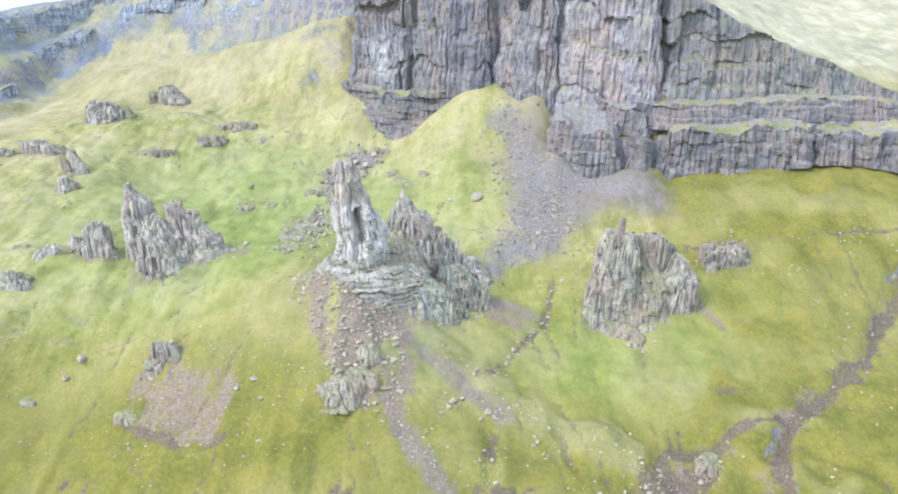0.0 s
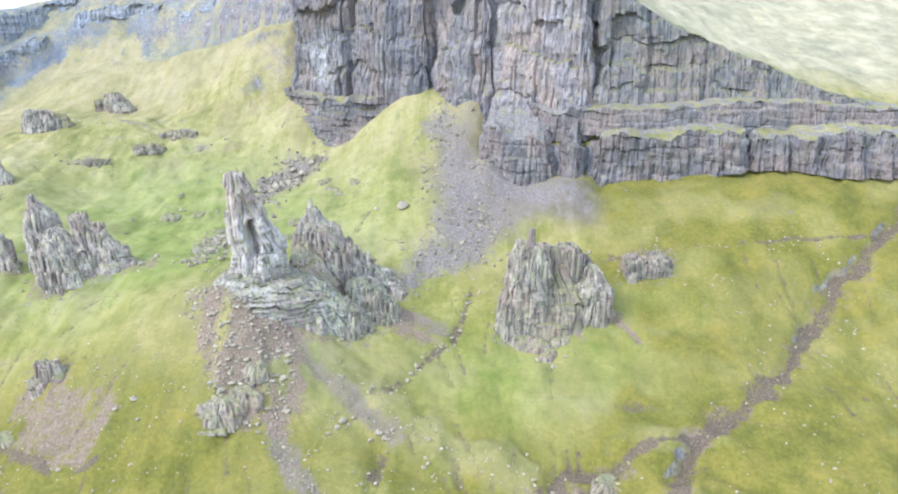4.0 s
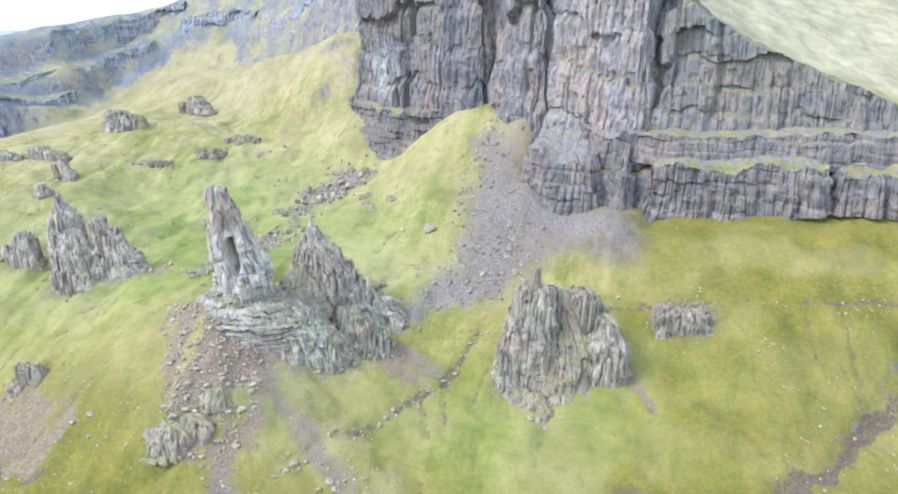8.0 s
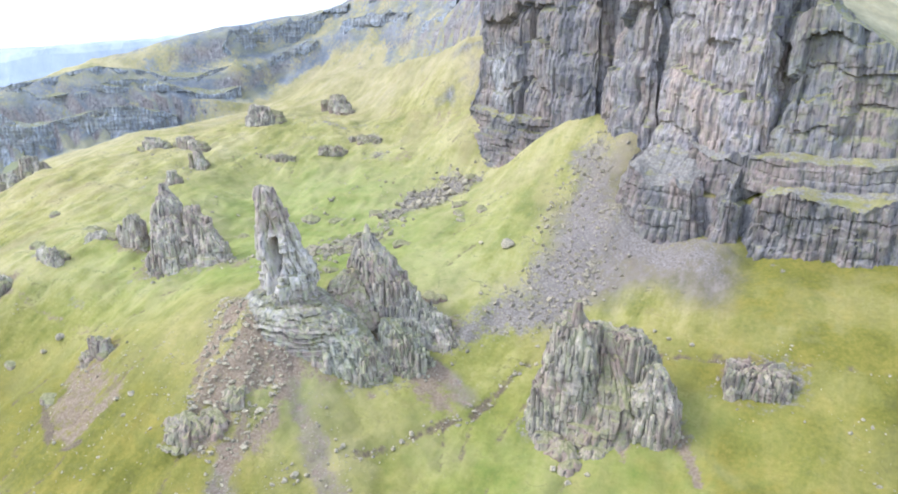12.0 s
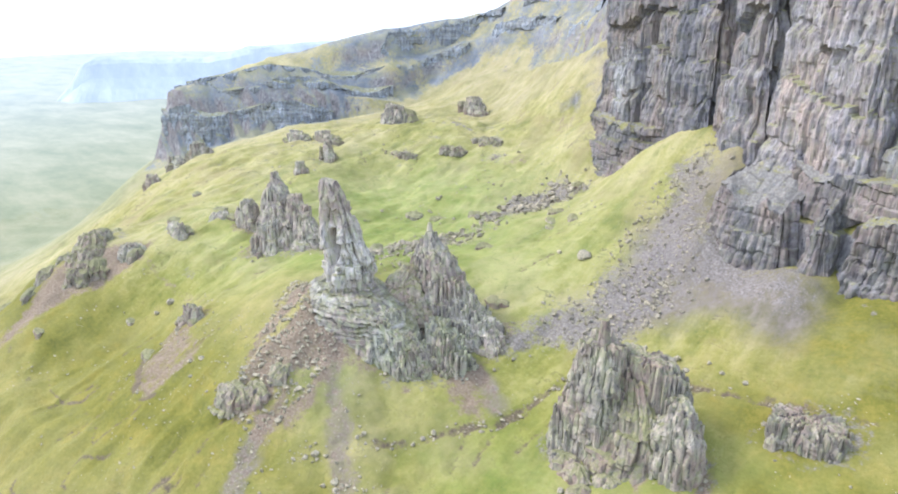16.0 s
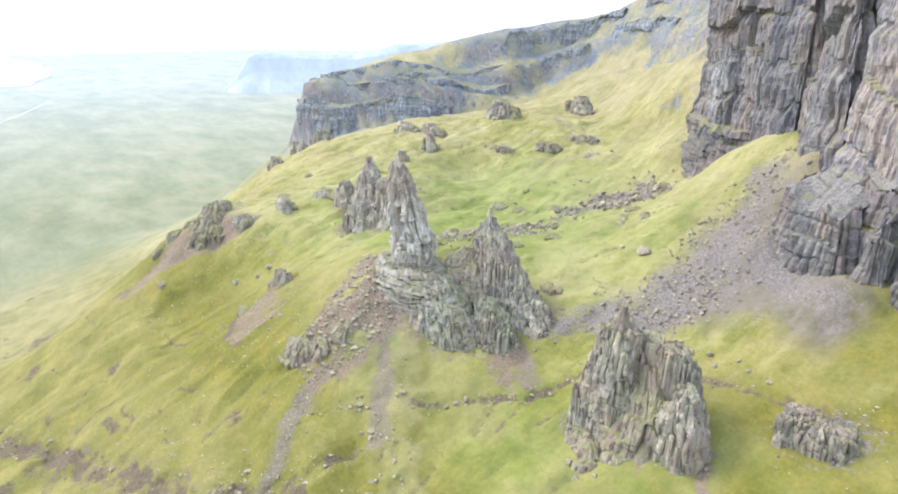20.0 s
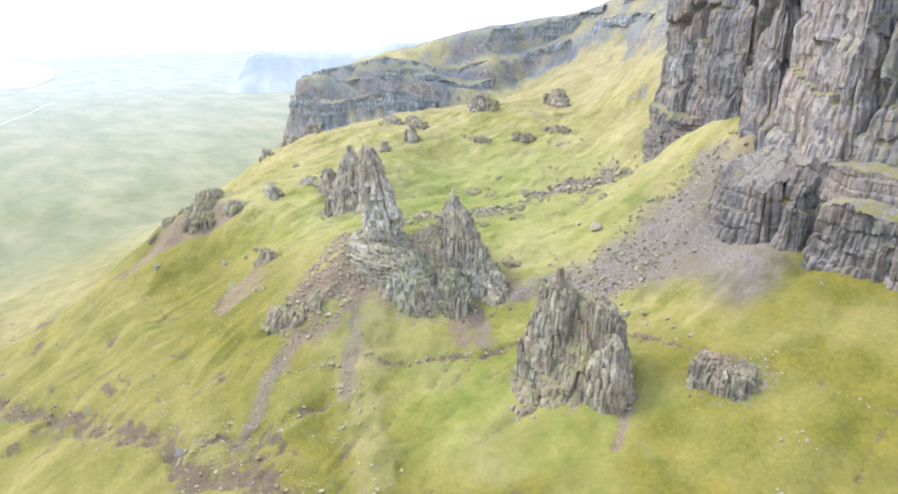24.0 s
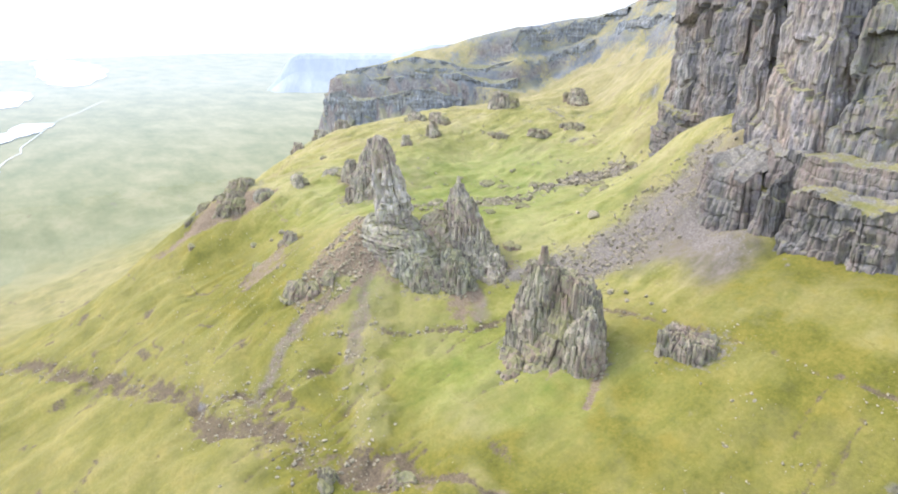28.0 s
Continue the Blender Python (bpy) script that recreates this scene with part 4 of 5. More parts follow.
cliff_sheet("buttress", [(230, 452, 66, 85), (235, 437, 66, 85), (258, 436, 66, 86), (290, 436, 62, 86), (330, 438, 62, 86), (420, 450, 64, 90)], tier, 63, col=1.45, bench=4.0, clefts=[(40, 2, 3)], back=(0.0, 1.0), behind=13, cap=LEDGE_TURF, **LUMP)
cliff_sheet("inner_face", [(98, 486, 84, 97), (110, 473, 80, 95), (124, 464, 78, 95), (134, 462, 78, 97), (142, 466, 84, 99)], tier, 59, col=0.5, bench=4.0, back=(0.1, 0.99), behind=14, cap=LEDGE_SCREE, **LUMP)
cliff_sheet("upper_band", [(126, 474, 84, 99), (136, 461, 84, 99), (147, 454.5, 85, 100), (197, 453.5, 86, 102), (230, 453, 86, 104), (263, 453, 86, 104), (296, 453, 84, 102), (318, 453, 82, 100), (420, 464, 80, 99)], tier, 67, lean=0.12, col=0.6, ledge=0.7, bed=5.0, step=0.7, bench=2.5, behind=13, cap=LEDGE_TURF, material=TIER_ROCK, tall=1.3, uneven=0.7)
wedge = thing("wedge_outcrop", -35, 555, 56, "wedge-shaped dark rock outcrop below the great cliff", "outcrop", kind="structure")
cliff_sheet("rock_face", [(-96, 622, 80, 92), (-86, 596, 70, 90), (-62, 568, 56, 89), (-33, 548, 46, 88), (-14, 547, 60, 89), (14, 552, 84, 96)], wedge, 71, lean=0.14, col=0.6, ledge=0.8, step=0.7, bed=4.5, bench=6.0, back=(0.5, 0.86), behind=26, steps=3, cap=LEDGE_TURF, material=TIER_ROCK, tall=0.8, uneven=1.6)

# headland: three rock bands with grass between them
head_land = thing("headland_cliff", -500, 610, 30, "distant terraced headland with banded dark cliffs", "headland", kind="structure")


def rock_band(name, line, seed, deep=6.0, owner=None, **more):
    """A low rock band that follows the terraces of the land."""
    line = np.array(line, float)
    run = np.r_[0, np.cumsum(np.hypot(*np.diff(line, axis=0).T))]
    s = np.linspace(0, run[-1], int(run[-1] / 12) + 2)
    px, py = np.interp(s, run, line[:, 0]), np.interp(s, run, line[:, 1])
    dx, dy = np.gradient(px), np.gradient(py)
    n = np.hypot(dx, dy)
    lo, hi = land(px + deep * dy / n, py - deep * dx / n) - 4, land(px - deep * dy / n, py + deep * dx / n) + 1
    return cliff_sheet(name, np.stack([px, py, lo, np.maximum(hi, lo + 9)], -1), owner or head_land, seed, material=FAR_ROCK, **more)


def inset(line, metres):
    line = np.array(line, float)
    dx, dy = np.gradient(line[:, 0]), np.gradient(line[:, 1])
    n = np.hypot(dx, dy)
    return np.stack([line[:, 0] - metres * dy / n, line[:, 1] + metres * dx / n], -1)


FRONT = [(-720, 600), (-690, 560), (-636, 512), (-585, 540), (-520, 598), (-460, 644), (-440, 668), (-412, 696)]
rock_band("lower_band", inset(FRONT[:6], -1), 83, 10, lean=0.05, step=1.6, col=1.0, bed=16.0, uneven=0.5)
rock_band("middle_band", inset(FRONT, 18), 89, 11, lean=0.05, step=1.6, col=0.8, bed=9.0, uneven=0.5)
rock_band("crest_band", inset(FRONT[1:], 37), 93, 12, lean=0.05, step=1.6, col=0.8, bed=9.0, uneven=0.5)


def stretch(line, a, b):
    """The piece of a line from share a to share b of its length."""
    run = np.r_[0, np.cumsum(np.hypot(*np.diff(line, axis=0).T))]
    s = np.linspace(a * run[-1], b * run[-1], 9)
    return np.stack([np.interp(s, run, line[:, 0]), np.interp(s, run, line[:, 1])], -1)


ridge = thing("far_ridge_cliff", -300, 790, 110, "distant hazy blue ridge with broken rock bands", "ridge", kind="structure")
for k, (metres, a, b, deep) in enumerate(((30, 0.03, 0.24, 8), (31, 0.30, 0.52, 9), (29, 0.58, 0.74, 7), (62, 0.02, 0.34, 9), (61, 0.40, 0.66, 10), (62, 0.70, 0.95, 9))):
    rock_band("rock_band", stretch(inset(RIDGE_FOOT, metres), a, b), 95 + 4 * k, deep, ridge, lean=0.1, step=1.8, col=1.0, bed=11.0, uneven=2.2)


# ---- crags ----
def columned(rings, size, block, seed, parent, material):
    """Joint-bounded columns standing round a crag's core, broken off in steps."""
    z = np.linspace(rings[0, 0], rings[-1, 0], 60)
    cx, cy, rx, ry, turn = (np.interp(z, rings[:, 0], rings[:, i]) for i in range(1, 6))
    reach = max(rx.max(), ry.max())
    n = int(reach / size) + 2
    i, j = (g.ravel() for g in np.meshgrid(np.arange(-n, n + 1), np.arange(-n, n + 1)))
    x = cx[0] + (i + 0.5 * (j % 2) + 0.6 * (lattice(i, j, 1, seed) - 0.5)) * size
    y = cy[0] + (j * 0.87 + 0.6 * (lattice(i, j, 2, seed) - 0.5)) * size
    a = np.radians(turn)
    dx, dy = x[:, None] - cx, y[:, None] - cy
    lx, ly = dx * np.cos(a) + dy * np.sin(a), -dx * np.sin(a) + dy * np.cos(a)
    bulge = 1.0 + 0.22 * grain(x / 7, y / 7, 0, seed + 60)[:, None]
    within = (np.abs(lx / rx) ** block + np.abs(ly / ry) ** block) < bulge
    top = np.where(within.any(1), np.where(within, z, -999).max(1), -999)
    keep = (top > rings[0, 0] + 1) & (lattice(i, j, 3, seed) < 0.93)
    x, y, top, i, j = x[keep], y[keep], top[keep], i[keep], j[keep]
    bed = 5.2 * size
    shift = 0.7 * grain(i / 5.0, j / 5.0, 0, seed + 61)
    top = 0.25 * top + 0.75 * (np.floor(top / bed + shift) + 0.5 - shift) * bed + size * (1.6 * lattice(i, j, 4, seed) - 0.8)
    top = np.minimum(top, rings[-1, 0] + 0.4 * size)
    ang = (np.arange(6)[None] + 0.5 * lattice(i, j, 5, seed)[:, None]) * math.pi / 3
    rad = size * (0.42 + 0.22 * lattice(i[:, None], j[:, None], 6 + np.arange(6)[None], seed))
    tall = np.maximum(top - rings[0, 0] + 2, 2 * size)
    tiltx, tilty = 0.07 * (lattice(i, j, 20, seed) - 0.5), 0.07 * (lattice(i, j, 21, seed) - 0.5)
    levels = []
    for f, w in ((1.0, 1.15), (0.5, 1.06), (0.2, 1.0), (0.03, 0.92), (0.0, 0.6)):
        wide = w * rad * (0.88 + 0.26 * lattice(i[:, None], j[:, None], 40 + int(10 * f) + np.arange(6)[None], seed))
        h = top[:, None] - f * tall[:, None] + (0.5 * size * (lattice(i[:, None], j[:, None], 30 + np.arange(6)[None], seed) - 0.5) if f < 0.1 else 0)
        levels.append(np.stack([x[:, None] + wide * np.cos(ang) - tiltx[:, None] * f * tall[:, None], y[:, None] + wide * np.sin(ang) - tilty[:, None] * f * tall[:, None], h + 0 * ang], -1))
    verts = np.stack(levels, 1)
    count = len(x)
    quads = grid_faces(5, 6, True)
    lid = np.array([(24, 25, 26, 27), (24, 27, 28, 29)])
    faces = (np.r_[quads, lid][None] + 30 * np.arange(count)[:, None, None]).reshape(-1, 4)
    ob = mesh_object("jointed_rock", verts.reshape(-1, 3) - np.array(parent.location), faces, material, parent, flat=True)
    ob["kind"] = "stuff"


def crag(name, rings, parent, seed, material=None, label="", dents=(), beds=0.0, columns=0.0, around=240, block=2.6, col=1.0, step=0.8):
    """A crag as a skin over rings of (z, x, y, rx, ry, turn), with joints running up it."""
    rings = np.array(rings, float)
    rows = max(10, int((rings[-1, 0] - rings[0, 0]) / step * 1.1))
    z = np.linspace(rings[0, 0], rings[-1, 0], rows)
    cx, cy, rx, ry, turn = (np.interp(z, rings[:, 0], rings[:, i])[:, None] for i in range(1, 6))
    th = np.linspace(0, 2 * math.pi, around, endpoint=False)[None]
    c, s = np.cos(th), np.sin(th)
    r = (np.abs(c) ** block + np.abs(s) ** block) ** (-1 / block)
    core = 0.86 if columns else 1.0
    lx, ly = r * c * rx * core, r * s * ry * core
    a = np.radians(turn)
    x, y = cx + lx * np.cos(a) - ly * np.sin(a), cy + lx * np.sin(a) + ly * np.cos(a)
    Z = z[:, None] + 0 * x
    size = np.minimum(rx, ry)
    amp = np.clip(size / 7, 0.12, 1.0)
    girth = th / (2 * math.pi) * np.round(2 * math.pi * rings[:, 3:5].mean() * 0.9)
    d = 3.2 * (sharp(x / 9, y / 9, Z / 40, seed) - 0.6) + 2.6 * (blocks(girth + 1.3 * grain(Z / 9, girth / 9, 0, seed + 7), Z, 6.5, 11.0, seed + 1) - 0.7) + 1.4 * (blocks(girth + 0.4 * grain(Z / 4, girth / 4, 0, seed + 9), Z, 2.6, 5.0, seed + 3) - 0.7) + 1.2 * layers(x / 4.5, y / 4.5, Z / 5, seed + 2, 4)
    bedding = Z / 1.9 + 1.0 * grain(x / 11, y / 11, Z / 12, seed + 11) + 0.4 * grain(x / 4, y / 4, Z / 5, seed + 12) + 0.03 * x
    d = col * d - beds * (0.15 + 0.85 * smooth(-0.35, 0.45, grain(x / 8, y / 8, np.floor(bedding), seed + 13))) * (bedding % 1.0)
    x, y = x + d * amp * np.cos(th + a), y + d * amp * np.sin(th + a)
    for hx, hy, hz, r, deep in dents:
        pull = deep * smooth(1.25, 0.8, np.sqrt((x - hx) ** 2 + (y - hy) ** 2 + (0.5 * (Z - hz)) ** 2) / r)
        x, y = x + (cx - x) * pull / size, y + (cy - y) * pull / size
    rough_top = smooth(0.4, 1.0, (Z - rings[0, 0]) / (rings[-1, 0] - rings[0, 0]))
    Z = Z + rough_top * amp * col * (2.6 * grain(x / 3.2, y / 3.2, 0, seed + 5) + 1.6 * grain(x / 1.2, y / 1.2, 0, seed + 6))
    crown = []
    for f in (0.8, 0.6, 0.4, 0.2):
        qx, qy = cx[-1] + (x[-1] - cx[-1]) * f, cy[-1] + (y[-1] - cy[-1]) * f
        qz = Z[-1] * f + Z[-1].mean() * (1 - f) + 1.1 * np.minimum(1, size[-1] / 4) * (grain(qx / 2.4, qy / 2.4, 0, seed + 15) + 0.6 * grain(qx, qy, 0, seed + 16))
        crown.append(np.stack([qx, qy, qz], -1)[None])
    verts = np.concatenate([np.stack([x, y, Z], -1)] + crown, 0).reshape(-1, 3)
    rows += 4
    tip = len(verts)
    verts = np.r_[verts, [verts[-around:].mean(0)]]
    faces = grid_faces(rows, around, True)
    last = (rows - 1) * around
    cap = [(last + i, last + (i + 1) % around, tip, tip) for i in range(around)]
    tri = np.array([f[:3] for f in cap])
    faces3 = np.r_[faces[:, :3], faces[:, [0, 2, 3]], tri]
    verts -= np.array(parent.location)
    skin = mesh_object(name, verts, faces3, material or CRAG_ROCK, parent, label, flat=True)
    if columns:
        columned(rings, columns, block, seed, parent, material or CRAG_ROCK)
    return skin


old_man = thing("rock_pinnacle", -46, 328, 38, "tall leaning pale grey rock pinnacle with a hollow", "pinnacle")
crag("spire", [(34, -40.5, 329, 10.5, 8.6, 15), (46, -41, 329, 10.2, 8.4, 15), (55, -42, 328.8, 9.8, 8.0, 15), (63, -44.5, 328.4, 8.8, 7.0, 15), (69, -46, 328, 7.9, 6.2, 15), (76, -47.4, 327.5, 6.7, 5.2, 15), (83, -48.2, 326.6, 5.9, 4.8, 15), (88, -48.8, 325.8, 4.9, 4.2, 15), (92, -49.4, 325, 3.3, 3.0, 15), (94, -50, 324.6, 1.8, 1.8, 15)], old_man, 101, STACK_ROCK, dents=[(-42.5, 320.5, 64.5, 3.3, 6.5), (-42, 320.5, 58.5, 2.6, 5.0), (-39, 321, 52, 1.6, 2.4), (-52, 322, 76, 2.2, 2.0), (-44, 320, 80, 1.6, 1.6)], col=1.5, step=0.5)
for x, y, low, high, r in ((-52, 323.6, 64, 93, 2.3), (-49, 321.5, 70, 87, 1.9), (-46, 325.5, 76, 84, 2.0), (-40.5, 329.5, 58, 71, 2.5), (-36, 331, 44, 63, 2.9), (-51, 325.5, 44, 66, 2.6), (-46.5, 321.8, 43, 57, 2.4), (-34, 327, 40, 56, 2.4)):
    crag("flake", [(low - 4, x, y, 1.2 * r, 0.9 * r, 30), (0.5 * (low + high), x - 0.2, y, r, 0.85 * r, 34), (high - 3, x - 0.6, y - 0.2, 0.6 * r, 0.5 * r, 38), (high, x - 0.8, y - 0.3, 0.2 * r, 0.2 * r, 40)], old_man, 160 + int(high), STACK_ROCK, around=48, block=2.6, col=1.5, step=0.6)
plinth = thing("rock_plinth", -18, 326, 10, "mound of layered dark slabs under the pinnacle", "rock mound")
crag("slab_dome", [(0, -34, 325, 38, 14, 20), (18, -34, 324.5, 37, 17, 20), (28, -36, 326, 32, 18.5, 18), (35, -40, 327.5, 27, 19, 12), (40, -43.5, 328.8, 21, 17, 5), (44.5, -45.5, 329.5, 12.5, 12, 0)], plinth, 107, SLAB_ROCK, col=0.3, beds=2.4, block=2.2, step=0.45)
crag("rock_face", [(-2, -12, 322, 28, 10.5, 24), (12, -12.5, 323, 26, 10, 24), (21, -15, 324.5, 22, 9.5, 24), (29, -21, 326, 16.5, 9, 24), (36, -28, 327.5, 11.5, 8, 24)], plinth, 109, MOSSY_ROCK, columns=1.7)
crag("low_buttress", [(0, 11, 342, 15, 11, 15), (16, 9, 343, 12.5, 9, 15), (26, 5, 345, 8.5, 6, 15), (31, 1, 346, 4, 3.5, 15)], plinth, 111, MOSSY_ROCK, around=110, columns=1.7)
crag("saddle", [(8, -22, 348, 20, 13, 50), (28, -23.5, 348, 16, 10, 60), (38, -26, 350, 12, 7, 72), (44, -27.5, 352, 9.5, 4.6, 78), (48, -27, 356.5, 6, 3, 80)], plinth, 112, EARTH_ROCK, around=130, col=0.8, beds=1.2)
second = thing("rock_spire", -8, 364, 20, "sharp jagged rock spire beside the pinnacle", "pinnacle")
crag("spire", [(8, -4, 364, 28, 14, 6), (24, -9, 364, 24, 13, 6), (38, -15, 364.5, 17, 10.5, 6), (50, -19, 365, 10, 8, 4), (58, -23, 366, 5, 4.5, 0), (64, -24, 366, 2, 2, 0)], second, 113, columns=1.9)
crag("flank_block", [(6, 15, 366, 13, 9, 8), (18, 13, 366.5, 11, 7.5, 8), (28, 8, 367, 7, 5.5, 8)], second, 115, around=110, columns=2.2)
crag("finger", [(44, -11, 365, 4.5, 3.5, 0), (52, -12, 365, 3, 2.4, 0), (57, -12.4, 365, 1, 1, 0)], second, 119, around=50)
crag("finger", [(34, -30, 363, 6, 5, 0), (50, -29, 364, 4.2, 3.8, 0), (57, -28, 365, 2.2, 2.2, 0), (60, -27.6, 365, 0.9, 0.9, 0)], second, 121, around=70)
crag("finger", [(54, -24.5, 366, 2.2, 2, 0), (62, -24.3, 366, 1.6, 1.5, 0), (69, -24.1, 366, 0.7, 0.7, 0)], second, 117, around=30)
needle = thing("jagged_crag", -150, 362, 18, "jagged dark crag with several leaning blades", "crag")
crag("blade", [(8, -150, 356, 17, 13, 35), (26, -153, 360, 15, 10, 35), (42, -158, 364, 10, 7, 35), (52, -162, 367, 3, 3, 35)], needle, 127, columns=1.9)
crag("blade", [(12, -162, 370, 15, 10, 40), (38, -168, 373, 12, 7, 40), (56, -173, 376, 7, 4.5, 40), (67, -178, 378, 1.5, 1.6, 40)], needle, 129, columns=2.3)
crag("blade", [(8, -130, 368, 20, 10, 10), (28, -136, 371, 17, 8, 12), (44, -146, 374, 11, 5.5, 15), (57, -154, 376, 4, 3, 15)], needle, 131, columns=2.3)
crag("foot_block", [(10, -114, 362, 10, 6, 10), (22, -116, 363, 8, 5, 10), (30, -120, 365, 4, 3, 10)], needle, 133, around=90, columns=2)
side = thing("small_crag", -195, 366, 28, "small pale broken crag on the green shoulder", "crag")
crag("block", [(24, -194, 366, 10, 8, 0), (38, -194, 367, 8, 6, 0), (48, -192, 367, 3, 3, 0)], side, 134, around=100, columns=2)
side_low = thing("small_crag", -219, 360, 22, "low rounded crag half sunk in turf", "crag")
crag("block", [(14, -218, 358, 11, 9, 20), (27, -218, 359, 9, 7, 20), (36, -217, 360, 4, 4, 20)], side_low, 135, around=100, col=0.8)
butte = thing("rock_butte", 98, 340, 5, "blocky columnar rock butte with a small spike on top", "butte")
crag("main_tower", [(-6, 89, 342, 14, 12, 8), (20, 89.5, 343, 12, 11, 8), (34, 89.5, 344, 11.5, 10, 8), (46, 90, 344, 9.5, 8, 4), (51, 90.5, 344, 7.5, 6.5, 0)], butte, 137, BUTTE_ROCK, columns=1.75, block=3.2)
crag("back_ridge", [(0, 107, 352, 20, 8, -4), (24, 106, 352, 18, 7, -4), (40, 105.5, 351, 16, 6, -4), (48, 104, 350, 12.5, 5, -4)], butte, 141, BUTTE_ROCK, columns=1.75, block=3.0)
crag("front_block", [(-6, 82.5, 338, 10.5, 9, 14), (10, 82.5, 338.5, 9.8, 8.4, 14), (24, 83, 340, 8.5, 7.5, 14), (28, 84, 341, 6.5, 6, 14)], butte, 138, BUTTE_ROCK, around=150, columns=1.75, block=3.2)
crag("low_step", [(-8, 95, 335, 11, 7, -5), (4, 95, 336, 10, 6, -5), (11, 96, 337, 8, 5, -5)], butte, 142, BUTTE_ROCK, around=120, columns=1.75, block=3.0)
crag("recess", [(-6, 105, 337, 15, 11, 0), (9, 105, 339.5, 14, 10, 0), (20, 105, 342.5, 12, 9, 0), (31, 103.5, 346, 10, 6.5, 0), (40, 101, 348, 7, 5, 0)], butte, 143, GRASSY_ROCK, around=150, col=0.9)
crag("ledge_block", [(-6, 99, 334.5, 8, 6, 10), (8, 99, 335.5, 7, 5.2, 10), (15, 99.5, 337, 5.5, 4, 10)], butte, 144, BUTTE_ROCK, around=90, columns=1.6, block=3.0)
crag("ledge_block", [(8, 108, 340, 7, 5, -10), (22, 108, 341.5, 6, 4.5, -10), (28, 108, 343, 4, 3.4, -10)], butte, 146, BUTTE_ROCK, around=90, columns=1.6, block=3.0)
for x, y, r, h, turn in ((85, 327.5, 5.5, 3.2, 20), (92.5, 325, 6.5, 3.6, -10), (98, 320, 4.2, 2.6, 35), (104, 327, 4.8, 2.4, 0)):
    z = float(surface(np.array([x], float), np.array([y], float))[0])
    crag("foot_block", [(z - 5, x, y, 1.2 * r, 0.8 * r, turn), (z + 0.3 * h, x, y + 0.4, r, 0.66 * r, turn), (z + 0.8 * h, x, y + 1.0, 0.75 * r, 0.45 * r, turn), (z + h, x, y + 1.3, 0.4 * r, 0.25 * r, turn)], butte, 147 + int(x), EARTH_ROCK, around=80, col=1.4)
crag("shoulder_block", [(-2, 122, 342, 10.5, 9, 0), (14, 122, 342.5, 9.5, 8.2, 0), (28, 122, 342.5, 8, 7, 0), (36, 121.5, 343.5, 4.4, 4.2, 0), (40, 121, 344, 2, 2, 0)], butte, 140, BUTTE_ROCK, around=120, columns=1.75)
crag("spike", [(46, 89.4, 343.5, 3.0, 2.7, 0), (53, 89.4, 343.4, 2.1, 1.9, 0), (57, 89.5, 343.3, 1.9, 1.7, 0), (61, 89.6, 343.2, 1.3, 1.2, 0)], butte, 139, BUTTE_ROCK, around=60)
low_butte = thing("low_rock_butte", 160, 370, 20, "low block of upright columns standing on turf", "butte")
crag("block", [(6, 157, 371, 14.5, 10, 10), (20, 157, 371, 14, 9.5, 10), (30, 156, 371.5, 13, 8.5, 10), (34, 155, 372, 11, 7, 10)], low_butte, 149, BUTTE_ROCK, columns=1.6, block=4.5)
crag("flank_block", [(12, 172, 376, 9, 7, 10), (22, 171, 376, 8, 6, 10), (28, 170, 376, 6, 4.5, 10)], low_butte, 151, BUTTE_ROCK, around=90, columns=1.6, block=3.5)
RIDGE_KNOBS = [
    (-281, 582, 16, 20, 11, -20, "dark rounded rock knob on the grassy ridge"),
    (-258, 668, 15, 17, 10, 10, "pale broken rock knob high on the slope"),
    (-262, 486, 13, 9, 5, -50, "slanting rock fin on the green ridge"),
    (-251, 450, 9, 6, 5, 0, "small rock stump on the ridge crest"),
    (-205, 367, 8, 5, 4, 30, "small dark rock standing in grass"),
    (-300, 512, 9, 18, 6, -10, "long low rock rib on the ridge"),
    (-334, 505, 8, 13, 6, 5, "low dark rock rib at the ridge end"),
    (-392, 392, 8, 8, 5, 30, "rock lump at the shoulder's edge"),
    (-420, 430, 9, 10, 6, 30, "rock lump at the shoulder's edge")]
SLOPE_KNOBS = [
    (-452, 470, 22, 14, 10, 20, "dark rock stump below the headland"),
    (-131, 291, 6, 9, 6, 10, "low pale outcrop in the turf"),
    (-226, 332, 6, 10, 6, 0, "low pale outcrop in the turf"),
    (-190, 560, 2.8, 12, 8, 20, "weathered outcrop among grass"),
    (-222, 535, 2.4, 11, 7, 0, "weathered outcrop among grass"),
    (-175, 590, 3, 12, 8, 0, "weathered outcrop among grass"),
    (-236, 306, 7, 10, 6, 60, "dark rock rib above a bare scar"),
    (88, 228, 3, 7, 4, 0, "dark rocks cropping out of a knoll beside the stream"),
    (113, 252, 2.5, 7, 4, 20, "dark rocks cropping out of a knoll beside the stream")]
